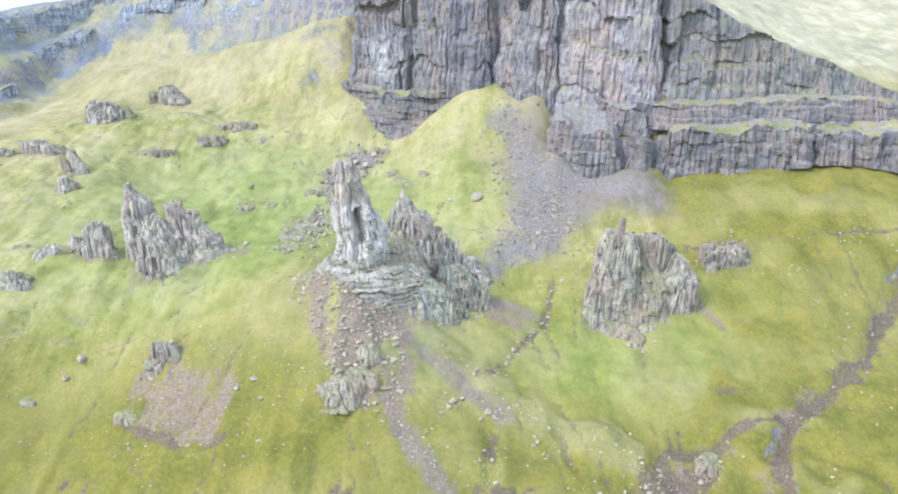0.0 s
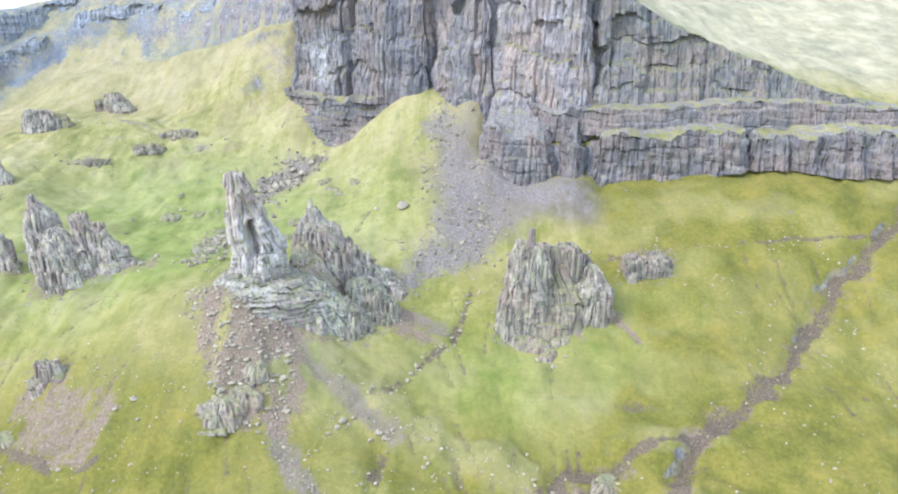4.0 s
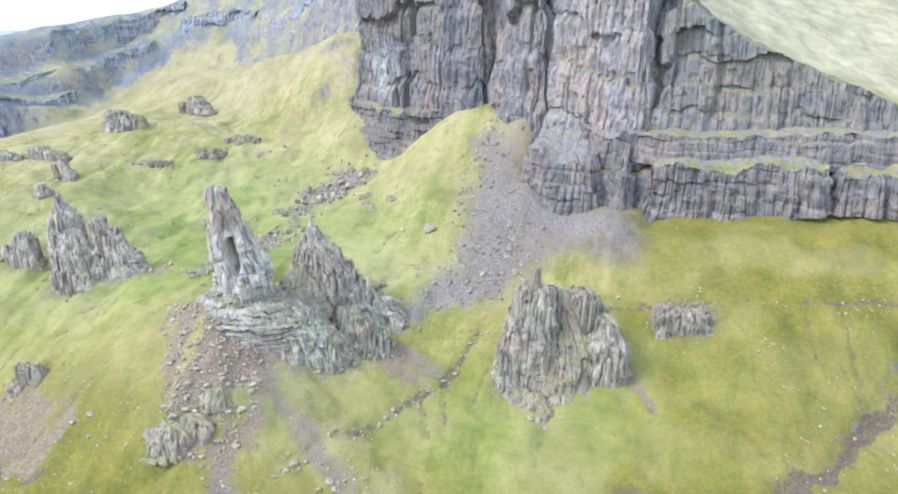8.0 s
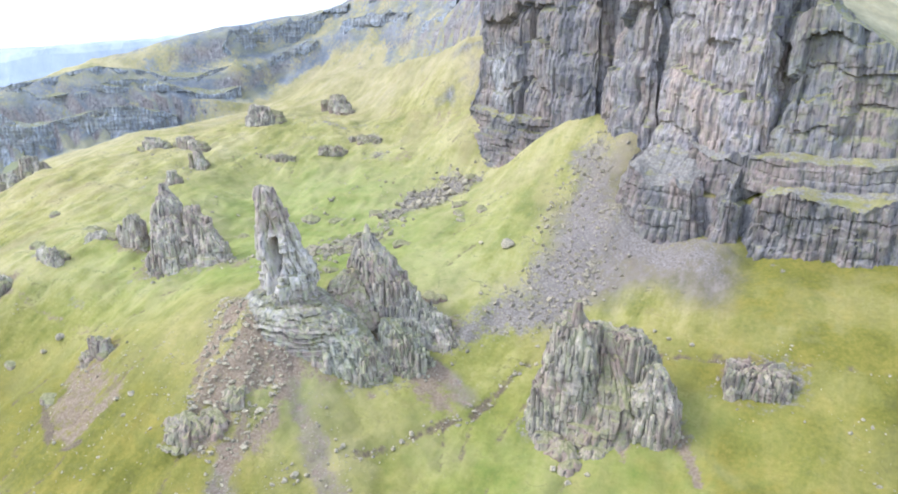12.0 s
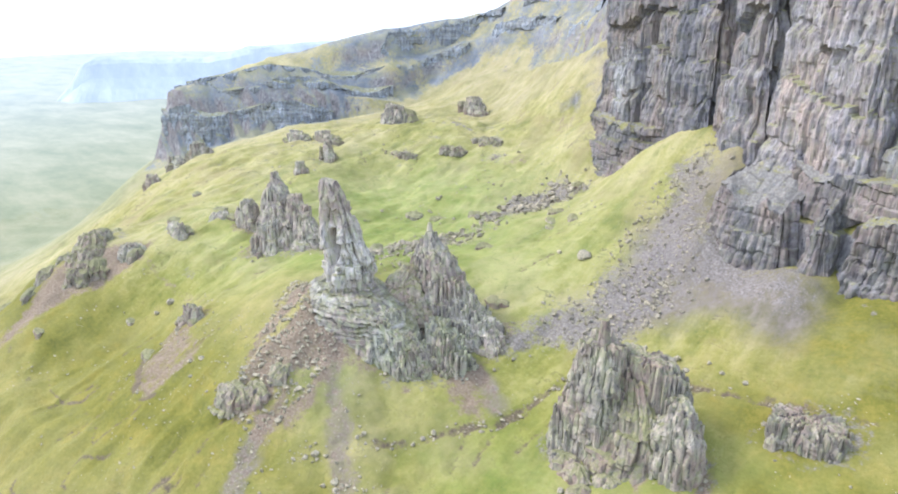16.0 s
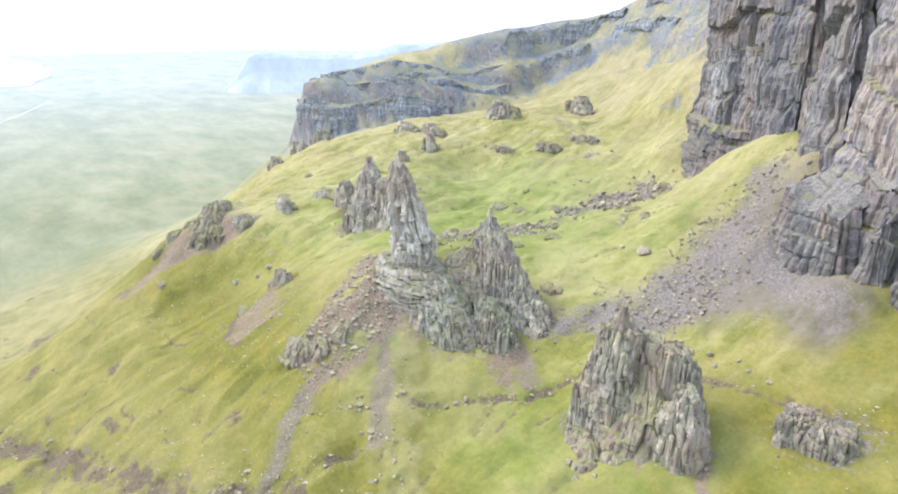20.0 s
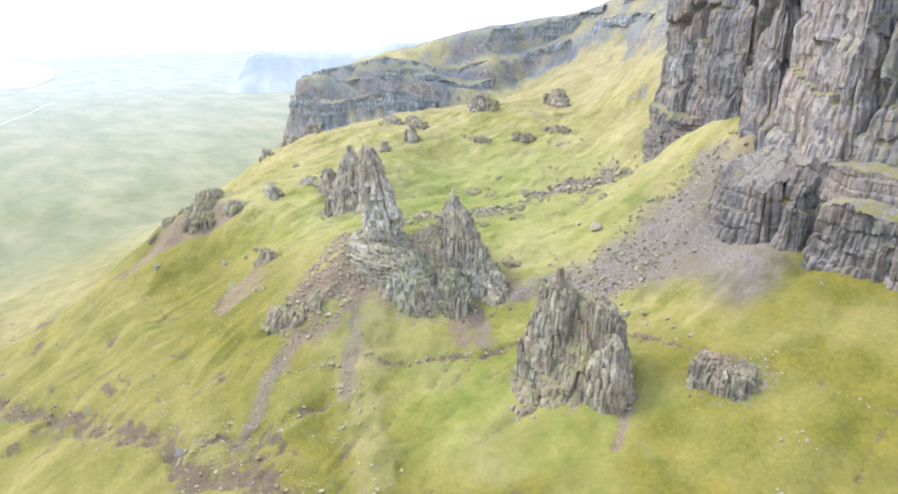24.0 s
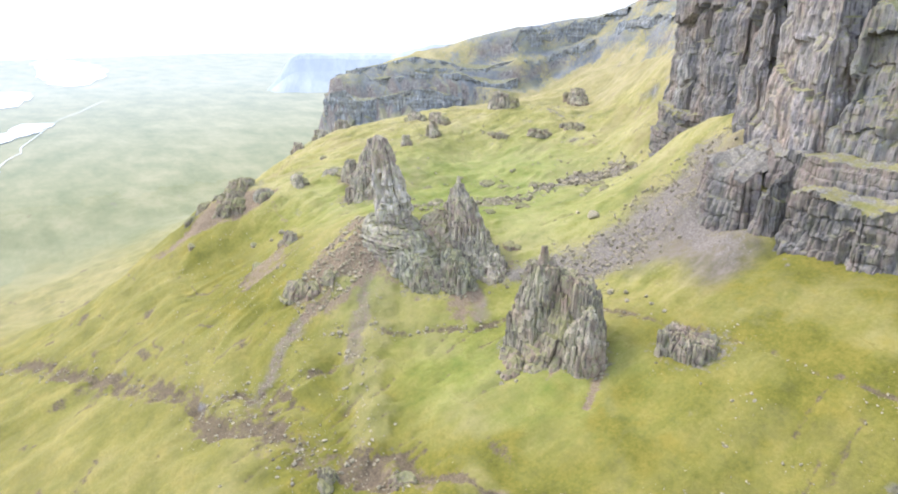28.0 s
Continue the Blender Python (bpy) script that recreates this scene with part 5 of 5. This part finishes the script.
for x, y, lift, rx, ry, turn, label in RIDGE_KNOBS + SLOPE_KNOBS:
    z = float(surface(np.array([x], float), np.array([y], float))[0])
    top = thing("knob", x, y, z, label, "outcrop", "rock knobs")
    seed = 200 + abs(x) + y
    for part in range(4):
        a, reach = lattice(part, seed, 1, 3) * 6.28, (0.0, 0.75, 0.7, 0.85)[part]
        px, py = x + reach * rx * math.cos(a), y + reach * ry * math.sin(a)
        f = (0.85, 0.65, 0.55, 0.4)[part] * (0.8 + 0.4 * lattice(part, seed, 2, 4))
        h = 1.0 * lift * (1.0, 0.7, 0.55, 0.4)[part]
        tip = 0.35 * rx * f
        g = float(surface(np.array([px]), np.array([py]))[0])
        crag("rock", [(g - 4, px, py, rx * f, ry * f, turn), (g + 0.3 * h, px, py, 0.95 * rx * f, 0.9 * ry * f, turn), (g + 0.75 * h, px - 0.5 * tip, py, 0.7 * rx * f, 0.66 * ry * f, turn + 12), (g + h, px - tip, py, 0.3 * rx * f, 0.3 * ry * f, turn + 20)], top, seed + 10 * part, EARTH_ROCK if lift < 5 else GRASSY_ROCK if part % 2 else CRAG_ROCK, around=64, col=1.5, columns=0.0 if part % 2 else 1.5)
ribs = thing("rock_rib", -48, 266, 6, "grey broken rock rib breaking through a bare slope", "rocks")
for part, (x, y, rx, ry, h, turn) in enumerate(((-47, 264, 9, 6, 3.6, 8), (-40, 272, 7, 5, 2.6, -20), (-36, 283, 4, 6, 2, -25))):
    z = float(surface(np.array([x], float), np.array([y], float))[0])
    crag("rib", [(z - 7, x, y - 1, 1.1 * rx, 1.1 * ry, turn), (z - 1, x, y, rx, ry, turn), (z + 0.6 * h, x, y + 1.2, 0.8 * rx, 0.6 * ry, turn), (z + h, x, y + 2, 0.55 * rx, 0.35 * ry, turn)], ribs, 350 + part * 9, EARTH_ROCK, around=110, col=1.5, step=0.5, block=2.0)
shoulder_crag = thing("shoulder_crag", -278, 285, 0, "long broken crag along the crest of the green shoulder", "crag")
for part, (x, y, r, h) in enumerate(((-284, 303, 8, 6), (-274, 297, 10, 8), (-262, 291, 10, 7), (-250, 286, 8, 5), (-268, 285, 8, 4), (-256, 278, 7, 3), (-293, 296, 6, 4), (-283, 281, 6, 3), (-276, 266, 5, 2.5), (-269, 252, 4, 2))):
    z = float(surface(np.array([x], float), np.array([y], float))[0])
    crag("rock", [(z - 9, x + 4, y - 4, 1.3 * r, 1.0 * r, -45), (z - 1, x + 2, y - 2, 1.15 * r, 0.85 * r, -45), (z + 0.45 * h, x, y, 0.9 * r, 0.6 * r, -45), (z + 0.75 * h, x - 1, y + 1, 0.55 * r, 0.3 * r, -45)], shoulder_crag, 500 + 7 * part, EARTH_ROCK if part % 3 else GRASSY_ROCK, around=96, col=1.2)
for spot in range(60):
    x, y = -330 + 330 * lattice(spot, 1, 0, 301), 240 + 350 * lattice(spot, 2, 0, 302)
    f = 0.6 + 0.8 * lattice(spot, 3, 0, 303)
    if min(math.hypot(x + 150, y - 365), math.hypot(x + 20, y - 340)) < 48 or (y < 330 and x > -110) or y > 640 + 0.7 * x - 40:
        continue
    z = float(surface(np.array([x], float), np.array([y], float))[0])
    top = thing("outcrop", x, y, z, "low grey rock outcrop breaking through turf", "outcrop", "small outcrops")
    for part in range(2):
        px, py, r = x + part * 3.2 * f, y + part * 1.6 * f * (-1) ** spot, (4.2, 2.8)[part] * f
        crag("rock", [(z - 4, px, py, 1.2 * r, 0.8 * r, 40 * spot), (z + 0.1 * r, px, py, 1.1 * r, 0.7 * r, 40 * spot), (z + 0.22 * r, px - 0.2 * r, py, 0.75 * r, 0.5 * r, 40 * spot), (z + 0.36 * r, px - 0.3 * r, py, 0.4 * r, 0.25 * r, 40 * spot)], top, 400 + 7 * spot + part, GRASSY_ROCK if spot % 3 else EARTH_ROCK, around=44)


# ---- stones and boulders ----
PHI = (1 + 5 ** 0.5) / 2
ICO_V = np.array([(-1, PHI, 0), (1, PHI, 0), (-1, -PHI, 0), (1, -PHI, 0), (0, -1, PHI), (0, 1, PHI), (0, -1, -PHI), (0, 1, -PHI), (PHI, 0, -1), (PHI, 0, 1), (-PHI, 0, -1), (-PHI, 0, 1)]) / 1.9
ICO_F = np.array([(0, 11, 5), (0, 5, 1), (0, 1, 7), (0, 7, 10), (0, 10, 11), (1, 5, 9), (5, 11, 4), (11, 10, 2), (10, 7, 6), (7, 1, 8),
                  (3, 9, 4), (3, 4, 2), (3, 2, 6), (3, 6, 8), (3, 8, 9), (4, 9, 5), (2, 4, 11), (6, 2, 10), (8, 6, 7), (9, 8, 1)])
rng = np.random.default_rng(7)


def stone_shape():
    return ICO_V * rng.uniform(0.45, 1.35, (12, 1)) * rng.uniform(0.55, 1.35, (1, 3)) * (1, 1, 0.7)


STONE_MESHES = {}


def stone_field(name, x, y, size, material, label, single=0):
    """Many angular stones lying on the slope: the largest ones each by itself, the rest joined."""
    order = np.argsort(-size)
    x, y, size = x[order], y[order], size[order]
    z = surface(x, y)
    rest = slice(single, None)
    n = len(x[rest])
    shape = ICO_V[None] * rng.uniform(0.45, 1.35, (n, 12, 1)) * rng.uniform(0.55, 1.35, (n, 1, 3)) * size[rest][:, None, None]
    a = rng.uniform(0, 2 * math.pi, n)[:, None]
    vx = shape[..., 0] * np.cos(a) - shape[..., 1] * np.sin(a) + x[rest][:, None]
    vy = shape[..., 0] * np.sin(a) + shape[..., 1] * np.cos(a) + y[rest][:, None]
    vz = shape[..., 2] * 0.7 + z[rest][:, None] + 0.2 * size[rest][:, None]
    faces = (ICO_F[None] + 12 * np.arange(n)[:, None, None]).reshape(-1, 3)
    verts = np.stack([vx, vy, vz], -1).reshape(-1, 3)
    if not single:
        return tagged(mesh_object(name, verts, faces, material, flat=True), label, "stones", kind="stuff")
    owner = thing(name, float(x.mean()), float(y.mean()), float(z.mean()), label, "scree")
    ob = mesh_object("rubble", verts - np.array(owner.location), faces, material, owner, flat=True)
    ob["kind"] = "stuff"
    for k in range(single):
        key = (material.name, k % 8)
        if key not in STONE_MESHES:
            first = mesh_object("stone", stone_shape(), ICO_F, material, owner, flat=True)
            STONE_MESHES[key] = first.data
            ob = first
        else:
            ob = new("stone", STONE_MESHES[key])
            ob.parent = owner
        s = float(size[k])
        ob.matrix_basis = pose(float(x[k]) - owner.location.x, float(y[k]) - owner.location.y, float(z[k]) + 0.2 * s - owner.location.z, 0, 0, rng.uniform(0, 360)) @ Matrix.Diagonal((s, s, s, 1))
    return owner


def sown(ring, count):
    ring = np.array(ring, float)
    lo, hi = ring.min(0), ring.max(0)
    xs, ys = np.zeros(0), np.zeros(0)
    while len(xs) < count:
        x, y = rng.uniform(lo[0], hi[0], count), rng.uniform(lo[1], hi[1], count)
        ok = inside(x, y, [tuple(p) for p in ring])
        xs, ys = np.r_[xs, x[ok]], np.r_[ys, y[ok]]
    return xs[:count], ys[:count]


def strewn(line, count, spread):
    pts = np.array(line, float)
    run = np.r_[0, np.cumsum(np.hypot(*np.diff(pts, axis=0).T))]
    s = rng.uniform(0, run[-1], count)
    return np.interp(s, run, pts[:, 0]) + rng.normal(0, spread, count), np.interp(s, run, pts[:, 1]) + rng.normal(0, spread, count)


def sizes(n, small, big):
    return small + (big - small) * rng.random(n) ** 4.5


x, y = sown([(20, 545), (80, 540), (100, 450), (90, 380), (10, 360), (15, 420), (20, 470)], 9500)
keep = smooth(-14, 14, depth_in(x, y, SCREE) + 8 * layers(x / 14, y / 14, 0, 91, 3)) * (0.35 + 0.65 * smooth(-0.3, 0.3, layers(x / 9, y / 16, 0, 92, 3))) > rng.random(len(x))
stone_field("scree", x[keep], y[keep], sizes(keep.sum(), 0.28, 1.45), STONE, "grey angular scree stones spilling below the cliff", 280)
x, y = sown(SCREE_UPPER, 800)
x, y = x + rng.normal(0, 6, len(x)), y + rng.normal(0, 6, len(y))
stone_field("scree", x, y, sizes(len(x), 0.35, 2.4), STONE, "grey blocky boulder field on the upper slope", 160)
x, y = sown(SCREE_BACK, 1500)
x, y = x + rng.normal(0, 7, len(x)), y + rng.normal(0, 7, len(y))
keep = layers(x / 16, y / 22, 0, 94, 3) > -0.05
x, y = x[keep], y[keep]
stone_field("scree", x, y, sizes(len(x), 0.4, 2.0), STONE, "grey scree behind the tall pinnacle", 120)
x, y = sown([(-190, 330), (-190, 395), (-90, 395), (60, 395), (190, 395), (190, 320), (60, 310), (-60, 290)], 5200)
keep = bases(x, y) * (0.25 + 0.75 * smooth(-0.2, 0.4, layers(x / 9, y / 9, 0, 98, 3))) > rng.random(len(x)) * 1.4
stone_field("scree", x[keep], y[keep], sizes(keep.sum(), 0.25, 1.3), STONE, "broken grey stones lying round the feet of the crags", 120)
x, y = sown(BARE, 1300)
stone_field("scattered_stones", x, y, sizes(len(x), 0.22, 1.7), PALE_STONE, "pale stones on bare brown earth", 150)
x, y = sown([(-150, 250), (-150, 300), (-60, 330), (-20, 300), (0, 240), (-90, 235)], 900)
keep = layers(x / 14, y / 14, 0, 93, 3) > 0.05
stone_field("scattered_stones", x[keep], y[keep], sizes(keep.sum(), 0.22, 0.9), PALE_STONE, "pale stones scattered over trampled grass")
x, y = sown([(-30, 225), (-10, 275), (30, 280), (80, 262), (110, 235), (60, 200), (0, 195)], 620)
keep = layers(x / 14, y / 14, 0, 95, 3) > 0.0
stone_field("scattered_stones", x[keep], y[keep], sizes(keep.sum(), 0.25, 1.3), PALE_STONE, "pale stones scattered in rough grass")
x, y = sown([(-300, 420), (-330, 520), (-260, 640), (-120, 600), (0, 500), (-20, 420), (-120, 440), (-200, 400)], 900)
keep = layers(x / 20, y / 20, 0, 97, 3) > 0.12
stone_field("scattered_stones", x[keep], y[keep], sizes(keep.sum(), 0.3, 1.8), STONE, "grey stones scattered over the upper slope")
x, y = sown([(140, 390), (250, 400), (290, 330), (260, 290), (190, 310), (150, 350)], 900)
keep = layers(x / 14, y / 14, 0, 99, 3) > 0.05
stone_field("scattered_stones", x[keep], y[keep], sizes(keep.sum(), 0.22, 0.95), PALE_STONE, "pale stones scattered on yellow turf")
GULLY_FOOT = [(-19, 197), (20, 209), (75, 230), (112, 250)]
for line, count, spread, small, big in ((GULLY_FOOT, 260, 11, 0.25, 1.2), (STONE_LINE, 150, 2.6, 0.3, 1.4), (GULLY, 620, 7, 0.25, 1.4), (GULLY_ARM, 200, 5, 0.25, 1.3), (BURN, 110, 3.5, 0.22, 0.9), (GREY_STRIP, 60, 2.5, 0.25, 0.8), (GRAVEL, 80, 3, 0.25, 0.9), (PALE_RIDGE, 160, 4, 0.25, 1.0), (TRACK, 120, 1.5, 0.25, 0.8)):
    x, y = strewn(line, count, spread)
    stone_field("lining_stones", x, y, sizes(count, small, big), STONE if big > 1.35 else PALE_STONE, "stones lying along a worn line in the turf")


x, y = sown([(-220, 215), (-230, 330), (-100, 300), (60, 255), (280, 330), (290, 230), (120, 190), (-60, 190)], 3200)
keep = layers(x / 20, y / 20, 0, 101, 4) > 0.12
stone_field("scattered_stones", x[keep], y[keep], sizes(keep.sum(), 0.16, 0.8), PALE_STONE, "small pale stones strewn over rough grass")


def boulder(x, y, size, label, group="boulders"):
    """One large boulder as a thing of its own, with planed sides."""
    bm = bmesh.new()
    bmesh.ops.create_icosphere(bm, subdivisions=3, radius=1.0)
    for _ in range(11):
        n = Vector(rng.normal(size=3)).normalized()
        for v in bm.verts:
            over = v.co.dot(n) - 0.58
            if over > 0:
                v.co -= n * over * 0.95
    for v in bm.verts:
        v.co += v.co * 0.12 * noise.noise(v.co * 2.3 + Vector((x, y, 0)))
        v.co *= size
        v.co.z *= 0.8
    me = bpy.data.meshes.new("boulder")
    bm.to_mesh(me)
    bm.free()
    me.materials.append(PALE_STONE)
    ob = new("boulder", me)
    z = float(surface(np.array([x], float), np.array([y], float))[0])
    ob.matrix_basis = pose(x, y, z + 0.3 * size, 0, 0, rng.uniform(0, 360))
    return tagged(ob, label, "boulder", group)


for k in range(12):
    u = (k + 0.5 * rng.random()) / 12 * (len(STONE_LINE) - 1)
    (ax, ay), (bx, by) = STONE_LINE[int(u)], STONE_LINE[int(u) + 1]
    boulder(ax + (bx - ax) * (u % 1) + rng.normal(0, 2.6), ay + (by - ay) * (u % 1) + rng.normal(0, 2.6), rng.uniform(0.8, 1.5), "grey boulder in a line of stones on the turf", "stone line")
boulder(18.5, 439, 4.6, "large lone grey boulder beside the scree")
boulder(2, 442, 1.9, "pale boulder on the grass slope")
for x, y, s in ((3, 272, 2.2), (1, 268, 1.7), (7, 274, 1.4), (18, 269, 2.0), (21, 267, 1.6), (15, 266, 1.3), (24, 271, 1.2)):
    boulder(x, y, s, "pale boulder in a cluster on rough grass", "boulder cluster")
for x, y, s in ((-62, 528, 4.2), (-70, 536, 3.4), (-56, 540, 3.0), (-76, 520, 2.6), (-60, 548, 2.4), (-82, 508, 2.2)):
    boulder(x, y, s, "grey block in the boulder field", "boulder field")
for x, y, s in ((90, 388, 2.6), (98, 391, 1.9), (104, 386, 1.6), (118, 388, 1.5), (128, 386, 1.4), (111, 392, 1.3)):
    boulder(x, y, s, "pale boulder behind the butte", "boulders behind the butte")
for x, y, s in ((-92, 268, 1.6), (-85, 271, 1.8), (-80, 262, 1.3), (-175, 299, 2.6), (-181, 292, 2.2), (-108, 247, 1.2), (92, 316, 1.8), (99, 313, 1.6), (105, 317, 1.3)):
    boulder(x, y, s, "weathered boulder sunk in turf")


# ---- the far distance ----
def backdrop_sheet(name, x0, x1, y0, y1, step, height, material, label, category):
    xs, ys = np.arange(x0, x1 + step, step), np.arange(y0, y1 + step, step)
    X, Y = np.meshgrid(xs, ys)
    ob = mesh_object(name, np.stack([X, Y, height(X, Y)], -1).reshape(-1, 3), grid_faces(len(ys), len(xs)), material)
    return tagged(ob, label, category, kind="structure")


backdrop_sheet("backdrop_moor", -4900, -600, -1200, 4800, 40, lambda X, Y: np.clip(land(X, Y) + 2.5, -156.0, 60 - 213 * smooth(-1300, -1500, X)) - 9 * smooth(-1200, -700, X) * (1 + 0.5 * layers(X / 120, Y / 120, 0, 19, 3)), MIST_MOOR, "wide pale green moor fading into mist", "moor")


def far_hill(name, line, wide, label):
    """A flat-topped hill along a line of (x, y, top)."""
    line = np.array(line, float)
    run = np.r_[0, np.cumsum(np.hypot(*np.diff(line[:, :2], axis=0).T))]
    s = np.linspace(0, run[-1], 90)
    px, py, top = (np.interp(s, run, line[:, i]) for i in range(3))
    prof = [(-1, 0), (-0.55, 0.32), (-0.32, 0.55), (-0.24, 0.86), (-0.1, 0.95), (0.1, 1.0), (0.6, 0.8), (1, 0)]
    dx, dy = np.gradient(px), np.gradient(py)
    n = np.hypot(dx, dy)
    ends = np.minimum(1, np.minimum(s, run[-1] - s) / (0.07 * run[-1]) + 0.12)
    V = []
    for u, h in prof:
        off = wide * u + 25 * layers(s / 60, u * 3, 0, 15, 3)
        V.append(np.stack([px - dy / n * off, py + dx / n * off, -170 + (top + 170) * h * ends + 6 * layers(s / 50, u * 5, 0, 17, 3)], -1))
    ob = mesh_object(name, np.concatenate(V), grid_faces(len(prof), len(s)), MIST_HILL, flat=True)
    return tagged(ob, label, "hill", kind="structure")


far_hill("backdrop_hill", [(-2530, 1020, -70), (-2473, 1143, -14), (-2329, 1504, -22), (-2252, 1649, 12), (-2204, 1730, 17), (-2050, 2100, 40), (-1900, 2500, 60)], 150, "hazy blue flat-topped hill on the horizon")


def loch(ring, shore=34):
    """Still water with a rounded, winding shore."""
    p = np.array(ring, float)
    for _ in range(3):
        q = np.roll(p, -1, axis=0)
        p = np.stack([0.75 * p + 0.25 * q, 0.25 * p + 0.75 * q], 1).reshape(-1, 2)
    p = p + shore * np.stack([layers(p[:, 0] / 70, p[:, 1] / 40, 0, 181, 3), layers(p[:, 0] / 70, p[:, 1] / 40, 0, 182, 3)], -1)
    bm = bmesh.new()
    bm.faces.new([bm.verts.new((x, y, -153.3)) for x, y in p])
    bmesh.ops.triangulate(bm, faces=bm.faces[:])
    me = bpy.data.meshes.new("water")
    bm.to_mesh(me)
    bm.free()
    me.materials.append(LOCH)
    return tagged(new("water", me), "bright loch reflecting the white sky", "loch", kind="structure")


loch([(-3471, 244), (-4050, 270), (-4700, 243), (-4690, 455), (-3997, 594), (-3313, 515), (-2972, 389), (-3080, 291)])
loch([(-2854, -16), (-2956, 93), (-2917, 163), (-2779, 216), (-2600, 185), (-2496, 152), (-2375, 86), (-2250, -16)])
loch([(-1674, -16), (-1827, 85), (-1930, 110), (-2028, 148), (-2013, 216), (-1900, 190), (-1815, 156), (-1672, 85), (-1500, -16)])


def river(line, wide):
    """A winding ribbon of water along a line on the moor."""
    p = np.array(line, float)
    for _ in range(3):
        q = np.stack([0.75 * p[:-1] + 0.25 * p[1:], 0.25 * p[:-1] + 0.75 * p[1:]], 1).reshape(-1, 2)
        p = np.r_[p[:1], q, p[-1:]]
    p = p + 22 * np.stack([0 * p[:, 0], layers(p[:, 0] / 110, p[:, 1] / 110, 0, 183, 2)], -1)
    d = np.gradient(p, axis=0)
    d = d / np.hypot(d[:, 0], d[:, 1])[:, None]
    w = wide * (1 + 0.5 * layers(p[:, 0] / 60, p[:, 1] / 60, 0, 184, 2))[:, None]
    side = np.stack([-d[:, 1], d[:, 0]], -1) * w
    flat = np.full((len(p), 1), -153.2)
    ob = mesh_object("water", np.concatenate([np.c_[p - side, flat], np.c_[p + side, flat]]), grid_faces(2, len(p)), LOCH)
    return tagged(ob, "pale river winding over the moor", "river", kind="structure")


river([(-1331, 78), (-1579, 126), (-1867, 187), (-2236, 317), (-2477, 424)], 1.1)
